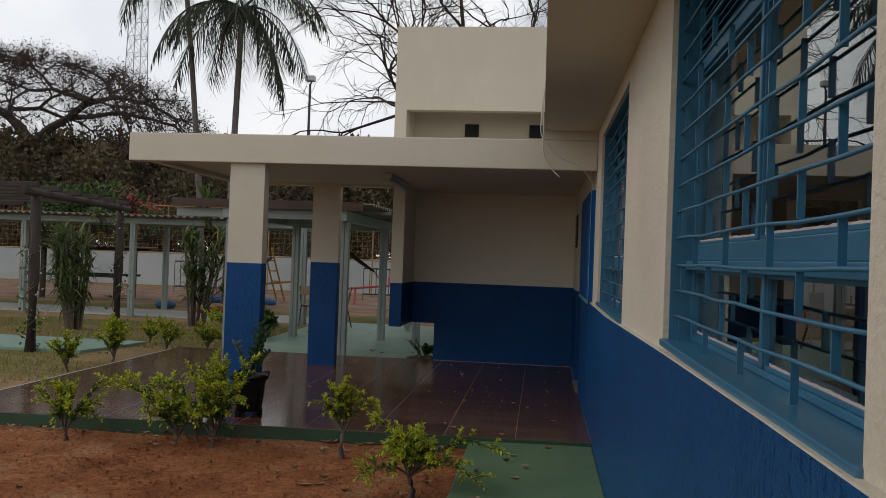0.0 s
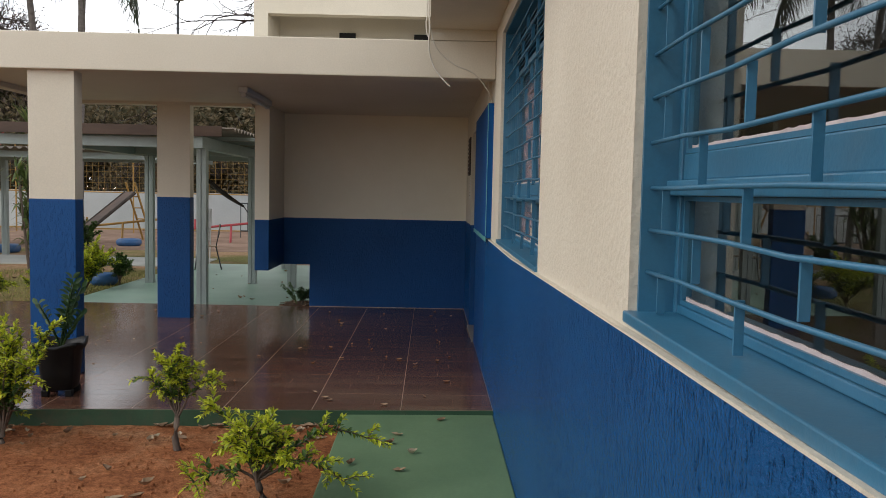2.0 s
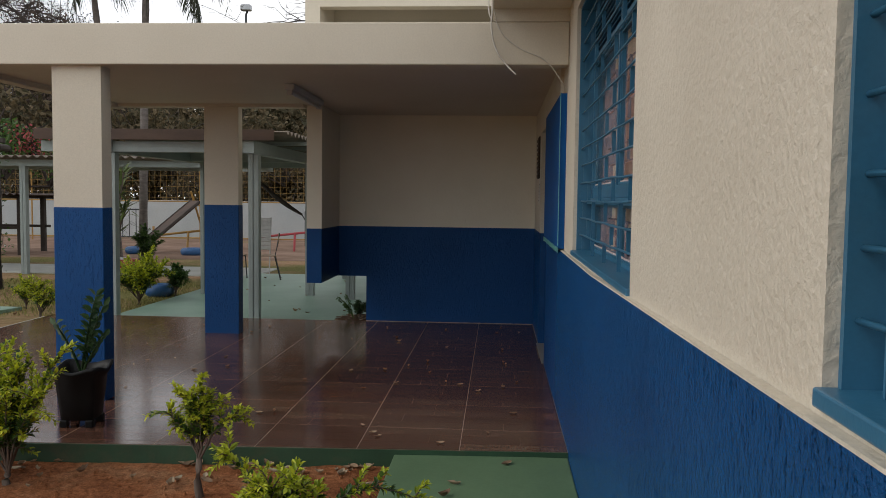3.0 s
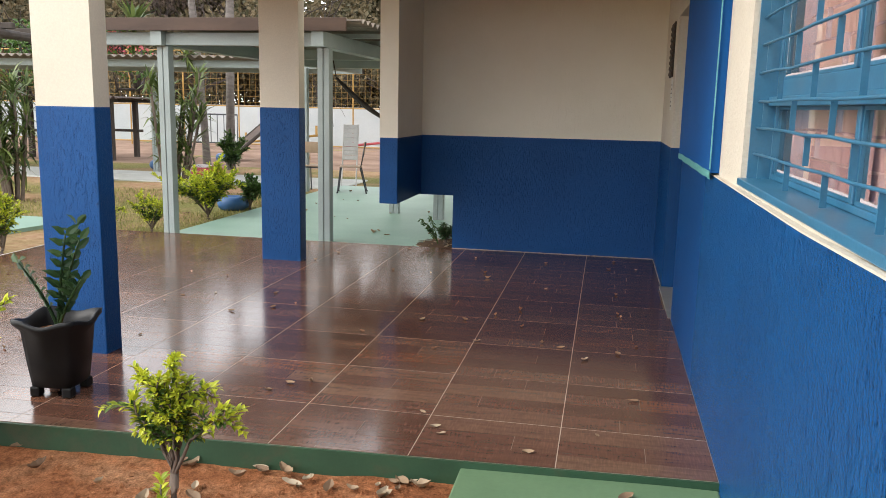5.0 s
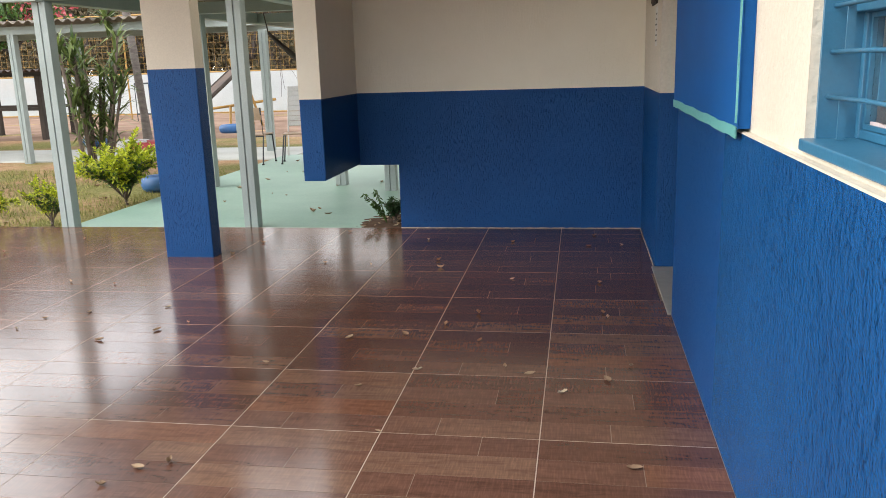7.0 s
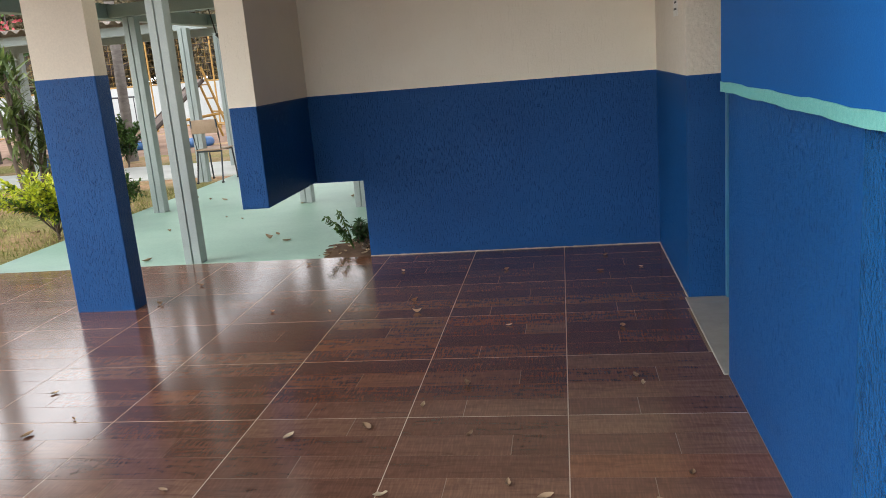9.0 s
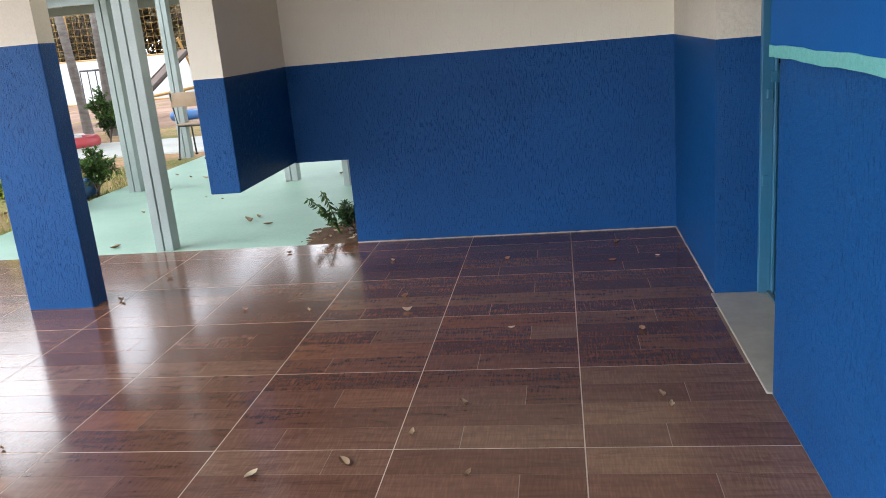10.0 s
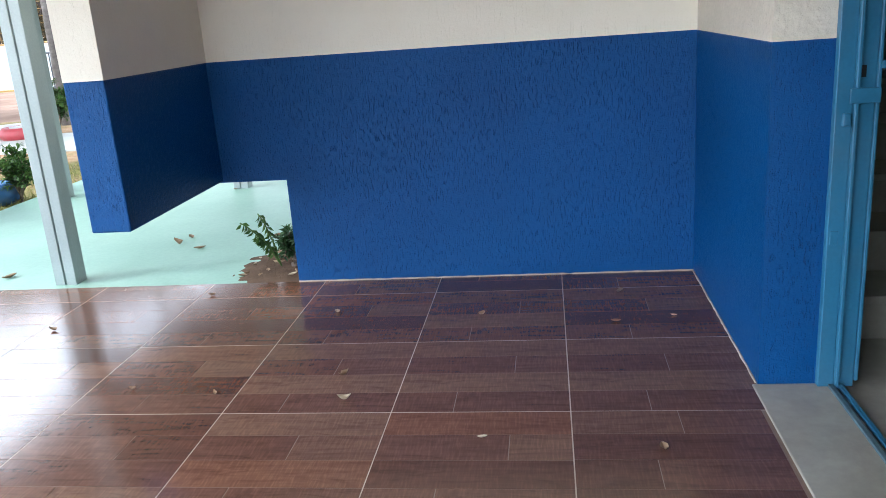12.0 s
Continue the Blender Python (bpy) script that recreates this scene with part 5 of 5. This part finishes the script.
def palm(x, y, z, lean, height, r, seed, fronds, flen, label):
    rng = random.Random(seed)
    t = thing("palm_tree", label, "palm tree", "palms", at=pose(x, y, z))
    v, f = [], []
    n = 26
    pts = [Vector((lean[0] * (k / n) ** 1.3, lean[1] * (k / n), height * k / n)) for k in range(n + 1)]
    add_tube(v, f, pts, [r * (1.25 if k == 0 else 1.0 - 0.25 * k / n) * (1.05 if k % 2 else 0.96) for k in range(n + 1)], 10)
    raw("trunk", v, f, PALM_BARK, t, "ringed grey trunk", True)
    head = pts[-1]
    for i in range(fronds):
        a = 2 * math.pi * (i * 0.381966) + rng.uniform(-0.2, 0.2)
        rise = rng.uniform(-0.5, 1.15) if i % 3 else rng.uniform(0.5, 1.25)
        L = flen * rng.uniform(0.8, 1.1)
        out = Vector((math.cos(a), math.sin(a), 0))
        rib, d, p = [Vector(head)], (out * math.cos(rise) + Vector((0, 0, math.sin(rise)))), Vector(head)
        m = 16
        for k in range(m):
            d = (d + Vector((0, 0, -0.175))).normalized()
            p = p + d * L / m
            rib.append(Vector(p))
        fv, ff = [], []
        add_tube(fv, ff, rib, [0.03 * (1 - k / (m + 1)) + 0.004 for k in range(m + 1)], 4)
        side = Vector((-math.sin(a), math.cos(a), 0))
        for k in range(2, m + 1):
            for q in range(3):
                u = k - q / 3
                b = rib[int(u) - 1].lerp(rib[int(u)], u - int(u)) if u < m else rib[m]
                ll = L * 0.30 * math.sin(math.pi * (0.12 + 0.8 * u / m)) * rng.uniform(0.8, 1.1)
                for sg in (-1, 1):
                    w = (side * sg * 0.75 + Vector((0, 0, -0.75)) + (rib[min(k, m)] - rib[k - 1]).normalized() * 0.5 + rand_dir(rng) * 0.25).normalized()
                    mid = b + w * ll * 0.55
                    tip = b + w * ll + Vector((0, 0, -0.25 * ll))
                    c = w.cross(Vector((0, 0, 1))).normalized() * 0.013
                    j = len(fv)
                    fv += [b - c, b + c, mid + c, mid - c, tip]
                    ff += [(j, j + 1, j + 2, j + 3), (j + 3, j + 2, j + 4)]
        raw("frond", fv, ff, LEAF_PALM, t)
    v, f = [], []
    for k in range(2):
        a = rng.uniform(0, 6.28)
        q = [head, head + Vector((math.cos(a) * 0.35, math.sin(a) * 0.35, 0.1)), head + Vector((math.cos(a) * 0.5, math.sin(a) * 0.5, -0.8)), head + Vector((math.cos(a) * 0.52, math.sin(a) * 0.52, -1.6))]
        add_tube(v, f, q, [0.03, 0.04, 0.05, 0.015], 6)
    raw("flower_stalk", v, f, DARK_WOOD, t)


palm(-9.15, 22.2, -0.15, (-1.0, 0.0), 10.3, 0.088, 71, 17, 3.3, "tall palm with drooping feathery fronds above the canopy")
palm(-8.30, 21.7, -0.15, (0.18, 0.0), 8.2, 0.10, 72, 18, 3.1, "palm with a bent trunk and drooping feathery fronds")


# lattice mast and street lamp
mast = thing("lattice_mast", "tall pale lattice radio mast behind the trees", "mast")
c, h = Vector((-43.2, 82, 0)), 40
legs = [(-0.82, -0.82), (0.82, -0.82), (0.82, 0.82), (-0.82, 0.82)]
GALV = surface("galvanised", (0.42, 0.44, 0.46), (0.52, 0.54, 0.56), 3, 40, 0.5, metal=0.4, relief=0.05)
at_h = lambda q, z: c + Vector((q[0] * (1.5 - z / h), q[1] * (1.5 - z / h), z))
for q in legs:
    part("leg", rod(at_h(q, -0.3), at_h(q, h), 0.06, sides=5), GALV, mast)
for k in range(22):
    z0, z1 = h * k / 22, h * (k + 1) / 22
    for i in range(4):
        a, b = legs[i], legs[(i + 1) % 4]
        for p0, p1 in ((at_h(a, z0), at_h(b, z1)), (at_h(b, z0), at_h(a, z1)), (at_h(a, z1), at_h(b, z1))):
            v, f = [], []
            add_tube(v, f, [p0, p1], [0.028, 0.028], 4)
            raw("brace", v, f, GALV, mast)
sl_ = thing("street_lamp", "dark street lamp post above the canopy roofline", "street lamp")
part("pole", rod((-13.1, 45, -0.2), (-13.1, 45, 11.0), 0.11, 0.07), CHAIR_STEEL, sl_)
lamp_arm = part("arm", rod((-13.1, 45, 10.95), (-12.9, 44.8, 11.2), 0.05), CHAIR_STEEL, sl_)
part("lantern", box(-13.3, -12.75, 44.6, 45.0, 11.1, 11.42, 0.06), GALV, lamp_arm, "grey lamp head")


# ---------- woods and undergrowth: uncounted ----------
def foliage(name, label, boxes, count, size, material, seed, bottom=0.0, twigs=0):
    """Loose leaves filling ragged clumps."""
    rng = random.Random(seed)
    clumps = []
    for (x0, x1, y0, y1, z0, z1, n, r0, r1) in boxes:
        for k in range(n):
            clumps.append((Vector((rng.uniform(x0, x1), rng.uniform(y0, y1), rng.uniform(z0, z1))), rng.uniform(r0, r1)))
    lv, lf = [], []
    for k in range(count):
        c, r = clumps[rng.randrange(len(clumps))]
        d = rand_dir(rng) * r * rng.random() ** 0.45
        p = c + Vector((d.x, d.y, d.z * 0.8))
        if p.z < bottom:
            p.z = bottom + rng.random() * 0.5
        leaf_quad(lv, lf, p, rand_dir(rng), rand_dir(rng), size * rng.uniform(0.5, 1.3), size * 0.55)
    ob = tagged(raw(name, lv, lf, material), label, "woods", kind="stuff")
    if twigs:
        v, f = [], []
        for k in range(twigs):
            c, r = clumps[rng.randrange(len(clumps))]
            p = Vector((c.x, c.y, c.z - r))
            q = c + rand_dir(rng, 0.6) * r * 1.25
            add_tube(v, f, [p, (p + q) / 2 + rand_dir(rng) * 0.3, q], [0.05, 0.03, 0.01], 3)
        raw("twigs", v, f, TWIG, ob)
    return ob


foliage("woods", "brown and olive dry woods beyond the boundary wall",
        [(-60, 20, 38, 46, 0.8, 4.5, 120, 1.2, 2.4), (-60, 14, 42, 50, 3.5, 6.6, 150, 1.3, 2.0), (-60, -20, 36, 40, 3.0, 6.2, 50, 1.3, 2.0)], 130000, 0.34, LEAF_SCRUB, 81, -0.1, 500)
foliage("thicket", "dense olive-brown thicket behind the yard fence", [(-45, 12, 38, 43, 2.2, 4.9, 150, 1.0, 1.7)], 60000, 0.32, LEAF_SCRUB, 86, -0.1, 500)
foliage("tall_woods", "tall olive-brown trees behind the playground wall",
        [(-34, 9, 43, 47, 2.0, 6.9, 150, 1.3, 1.8)], 60000, 0.5, LEAF_SCRUB, 87, -0.1, 500)
foliage("dry_woods", "leafless brown thicket rising beyond the yard",
        [(-60, -18, 40, 52, 3.0, 7.0, 60, 1.5, 2.6), (-46, -22, 46, 56, 4.5, 8.0, 26, 1.5, 2.4)], 36000, 0.30, LEAF_DRY, 82, -0.1, 700)
foliage("fence_creeper", "dry brown creeper tangled along the yard fence",
        [(-34, 12, 34.2, 36.5, 0.3, 3.0, 110, 0.6, 1.2)], 34000, 0.16, LEAF_SCRUB, 83, -0.1, 600)
foliage("flowering_creeper", "pink and red flowering creeper above the covered walk",
        [(-13.2, -10.4, 21.4, 22.1, 2.5, 3.1, 9, 0.25, 0.5)], 300, 0.11, FLOWER, 84, 2.2)
foliage("creeper_leaves", "green creeper leaves above the covered walk",
        [(-14.5, -10.0, 21.2, 22.4, 2.0, 3.0, 14, 0.35, 0.6)], 3000, 0.13, LEAF_GREEN, 85, 0.2, 60)

# grass blades in the lawn
rng = random.Random(91)
gv, gf = [], []
while len(gf) < 16000:
    x, y = rng.uniform(-11, -4.65), rng.uniform(7.2, 17.2)
    if (x > -5.4 and y < 12.32) or (x < -6.3 and 11.85 < y < 13.45) or noise.noise(Vector((x * 0.6, y * 0.6, 3))) < -0.12:
        continue
    h = rng.uniform(0.025, 0.07)
    a = rng.uniform(0, 6.28)
    i = len(gv)
    p = Vector((x, y, -0.131))
    s = Vector((math.cos(a), math.sin(a), 0)) * 0.006
    gv += [p - s, p + s, p + Vector((rng.uniform(-0.03, 0.03), rng.uniform(-0.03, 0.03), h))]
    gf.append((i, i + 1, i + 2))
tagged(raw("grass", gv, gf, GRASS), "sparse dry grass blades of the lawn", "grass", kind="stuff")


# rough mortar bead along the foot of the porch walls
def bead(name, pts, label):
    v, f = [], []
    rough = [Vector(p) + Vector((0.0025 * noise.noise(Vector((k * 0.9, 3, 0))), 0.0025 * noise.noise(Vector((k * 0.7, 9, 0))), 0.002 * noise.noise(Vector((k * 1.3, 0, 0))))) for k, p in enumerate(pts)]
    add_tube(v, f, rough, [0.0045 + 0.0035 * noise.noise(Vector((k * 0.8, 1, 5))) for k in range(len(pts))], 5)
    tagged(raw(name, v, f, GROUT), label, "mortar", kind="structure")


bead("trim", [(-1.33 + 1.99 * k / 60, 12.277, 0.002) for k in range(61)], "rough pale mortar bead at the end wall foot")
bead("trim", [(0.657, 11.03 + 1.24 * k / 40, 0.001) for k in range(41)], "rough pale mortar bead at the side wall foot")


# ---------- fallen leaves and litter ----------
def leaf_mesh(seed):
    rng = random.Random(seed)
    v, f = [], []
    n = 7
    L, W, curl = 0.060, 0.0145, rng.uniform(0.3, 1.4)
    for k in range(n + 1):
        u = k / n
        w = W * math.sin(math.pi * min(1, u * 0.95 + 0.04)) ** 0.8
        z = 0.003 + curl * L * (u - 0.5) ** 2
        tw = (0.3 + 0.5 * curl) * w
        v += [(L * (u - 0.5), -w, z + tw), (L * (u - 0.5), 0, z - 0.15 * w), (L * (u - 0.5), w, z + tw * rng.uniform(0.4, 1.6))]
    for k in range(n):
        a = 3 * k
        f += [(a, a + 3, a + 4, a + 1), (a + 1, a + 4, a + 5, a + 2)]
    me = bpy.data.meshes.new("fallen_leaf")
    me.from_pydata(v, [], f)
    me.materials.append(LEAF_TAN)
    return me


m_, n_, l_, b_ = mat("tan_leaf", 0.7)
oi_ = n_.new("ShaderNodeObjectInfo")
l_.new(ramp(n_, l_, oi_.outputs["Random"], [(0.0, (0.15, 0.085, 0.045)), (0.5, (0.30, 0.20, 0.115)), (1.0, (0.44, 0.36, 0.25))]), b_.inputs["Base Color"])
LEAF_TAN = m_
LEAVES = [leaf_mesh(s) for s in range(5)]
rng = random.Random(17)


def drop_leaf(x, y, z, size=1.0, label="curled tan fallen leaf on the porch tiles"):
    ob = new("fallen_leaf", LEAVES[rng.randrange(5)])
    ob.matrix_world = pose(x, y, z, rng.uniform(-8, 8), rng.uniform(-8, 8), rng.uniform(0, 360)) @ Matrix.Scale(size, 4)
    tagged(ob, label, "leaf", "fallen leaves")


for x, y, s in ((-0.72, 9.55, 1.0), (-1.00, 9.48, 0.9), (0.30, 9.98, 0.7), (0.29, 9.02, 1.0), (0.10, 8.86, 1.0), (-0.05, 9.06, 0.9), (0.40, 9.2, 0.7)):
    drop_leaf(x, y, 0.001, s)
for k in range(62):
    x, y = rng.uniform(-4.9, 0.55), rng.uniform(7.45, 12.1)
    drop_leaf(x, y, 0.001, rng.uniform(0.45, 0.95))
for x, y in ((-0.02, 6.72), (0.12, 6.55), (-0.22, 6.35), (0.06, 6.25), (-0.18, 5.7), (0.3, 7.25), (0.02, 6.9)):
    drop_leaf(x, y, -0.029, 1.25, "curled tan fallen leaf on the green path")
for k in range(110):
    x = -0.45 - 4.6 * rng.random() ** 1.3
    y = 7.36 - 0.45 * rng.random() ** 2 if k % 3 else rng.uniform(4.6, 7.0)
    drop_leaf(x, y + 0.048 * x, -0.103, rng.uniform(0.7, 1.6), "dry tan fallen leaf on the red soil")
for k in range(26):
    drop_leaf(rng.uniform(-4.4, -1.3), rng.uniform(12.5, 17.5), -0.044, rng.uniform(0.8, 1.6), "tan fallen leaf on the pale green walkway")
for k in range(26):
    a, r = rng.uniform(0, 6.28), rng.random() ** 0.5
    drop_leaf(-1.55 + 0.26 * r * math.cos(a), 12.70 + 0.28 * r * math.sin(a), -0.02, rng.uniform(0.6, 1.0), "brown leaf litter in the small bed")
for k in range(60):
    x, y = rng.uniform(-9.5, -5.4), rng.uniform(7.5, 16)
    drop_leaf(x, y, -0.12, rng.uniform(1.0, 1.9), "dry tan fallen leaf on the lawn")

# pebbles and clods on the soil
rng = random.Random(23)
cv, cf = [], []
for k in range(9000):
    x, y = -0.5 - 5.0 * rng.random(), rng.uniform(3.4, 7.2)
    r = 0.003 + 0.017 * rng.random() ** 3.5
    z = -0.112 + 0.022 * noise.noise(Vector((x, y, 0)) * 1.1)
    i = len(cv)
    cv += [(x + r * rng.uniform(0.7, 1.3), y, z), (x - r, y + r * 0.6, z), (x, y - r * rng.uniform(0.7, 1.3), z), (x, y, z + r * 1.1)]
    cf += [(i, i + 1, i + 3), (i + 1, i + 2, i + 3), (i + 2, i, i + 3)]
tagged(raw("clods", cv, cf, SOIL), "small clods and grit on the red soil", "soil", kind="stuff")


# ---------- porch tiles, piece by piece ----------
def clip_poly(poly, outline):
    """Cut a convex polygon by a convex outline (counter-clockwise)."""
    out = poly
    for i in range(len(outline)):
        a, b = outline[i], outline[(i + 1) % len(outline)]
        side = lambda p: (b[0] - a[0]) * (p[1] - a[1]) - (b[1] - a[1]) * (p[0] - a[0])
        src, out = out, []
        for j in range(len(src)):
            p, q = src[j], src[(j + 1) % len(src)]
            sp, sq = side(p), side(q)
            if sp >= 0:
                out.append(p)
            if (sp >= 0) != (sq >= 0):
                f = sp / (sp - sq)
                out.append((p[0] + f * (q[0] - p[0]), p[1] + f * (q[1] - p[1])))
        if len(out) < 3:
            return []
    return out


porch_floor = thing("floor", "glossy wood-print tiled porch floor with pale joints", "floor", kind="structure")
T, G, g = 0.6045, 0.0020, 0.0013
FLOOR_OUT = [(-5.2, 7.14), (WX, 7.42), (WX, 12.28), (-5.2, 12.28)]


def tile_mesh(cut, c, flip, kind):
    """One glazed tile: a dark body with six raised printed boards."""
    bm = prism([(p[0] - c[0], p[1] - c[1]) for p in cut], "z", -0.008, -0.0009)
    for face in bm.faces:
        face.material_index = 1
    h, w = T / 2 - G, T / 4
    rows = [((-h, h),), ((-h, 0.12 * kind[0]), (0.12 * kind[0], h)), ((-h, h),), ((-h, -0.1 * kind[1]), (-0.1 * kind[1], h))]
    tops = 0
    for r, spans in enumerate(rows):
        ya, yb = max(-h, h - w * (r + 1) + g), min(h, h - w * r - g)
        for xa, xb in spans:
            a, b = (xa + (g if xa > -h else 0)), (xb - (g if xb < h else 0))
            b = b if not (abs(xb - h) < 1e-6) else max(b, max(p[0] for p in cut) - c[0])
            quad = [(a, ya), (b, ya), (b, yb), (a, yb)]
            if flip:
                quad = [(-p[0], -p[1]) for p in quad]
            quad = clip_poly([(p[0] + c[0], p[1] + c[1]) for p in quad], cut)
            if len(quad) < 3:
                continue
            tilt = 0.00009 * ((r * 7 + len(spans) * 3) % 5 - 2)
            top = [bm.verts.new((p[0] - c[0], p[1] - c[1], 0.0 + tilt * (p[1] - c[1] - ya) / w)) for p in quad]
            low = [bm.verts.new((p[0] - c[0], p[1] - c[1], -0.0012)) for p in quad]
            bm.faces.new(top)
            for k in range(len(top)):
                j = (k + 1) % len(top)
                bm.faces.new((low[k], low[j], top[j], top[k]))
            tops += 1
    bmesh.ops.recalc_face_normals(bm, faces=bm.faces)
    me = mesh_of(bm, TILE, "tile")
    me.materials.append(TILE_BODY)
    return me


whole_tiles = {}
for i in range(-10, 1):
    for j in range(-6, 4):
        x0, y0 = 0.0235 + T * i, 10.239 + T * j
        wide = WX - 0.003 if i == 0 else x0 + T - G
        c = (x0 + T / 2, y0 + T / 2)
        sq = [(x0 + G, y0 + G), (wide, y0 + G), (wide, y0 + T - G), (x0 + G, y0 + T - G)]
        cut = clip_poly(sq, FLOOR_OUT)
        if len(cut) < 3 or max(p[0] for p in cut) - min(p[0] for p in cut) < 0.02 or max(p[1] for p in cut) - min(p[1] for p in cut) < 0.02:
            continue
        pick = (i * 5 + j * 3) % 3
        kind = ((0.5, 0.4), (0.9, 0.9), (0.2, 1.0))[pick]
        flip = (i * i + j * 2) % 7 == 0
        same = len(cut) == 4 and i < 0 and all(abs(a[0] - b[0]) + abs(a[1] - b[1]) < 1e-6 for a, b in zip(cut, sq))
        key = (pick, flip)
        me = whole_tiles.get(key) if same else None
        if me is None:
            me = tile_mesh(cut, c, flip, kind)
            if same:
                whole_tiles[key] = me
        ob = new("tile", me)
        ob.location = (c[0], c[1], 0.00012 * noise.noise(Vector((i * 1.7, j * 2.3, 0))))
        ob.parent = porch_floor

bm = bmesh.new()
for i in range(-9, 1):
    x = 0.0235 + T * i
    if x > -5.19:
        add_box(bm, x - G + 0.0004, x + G - 0.0004, 7.14 + 0.0478 * (x + 5.2) + 0.004, 12.279, -0.004, -0.0005)
for j in range(-5, 4):
    y = 10.239 + T * j
    if 7.43 < y < 12.27:
        add_box(bm, -5.199, WX - 0.004, y - G + 0.0004, y + G - 0.0004, -0.004, -0.0007)
structure("tile_joints", bm, GROUT, "pale grout joints between the porch tiles", "grout")
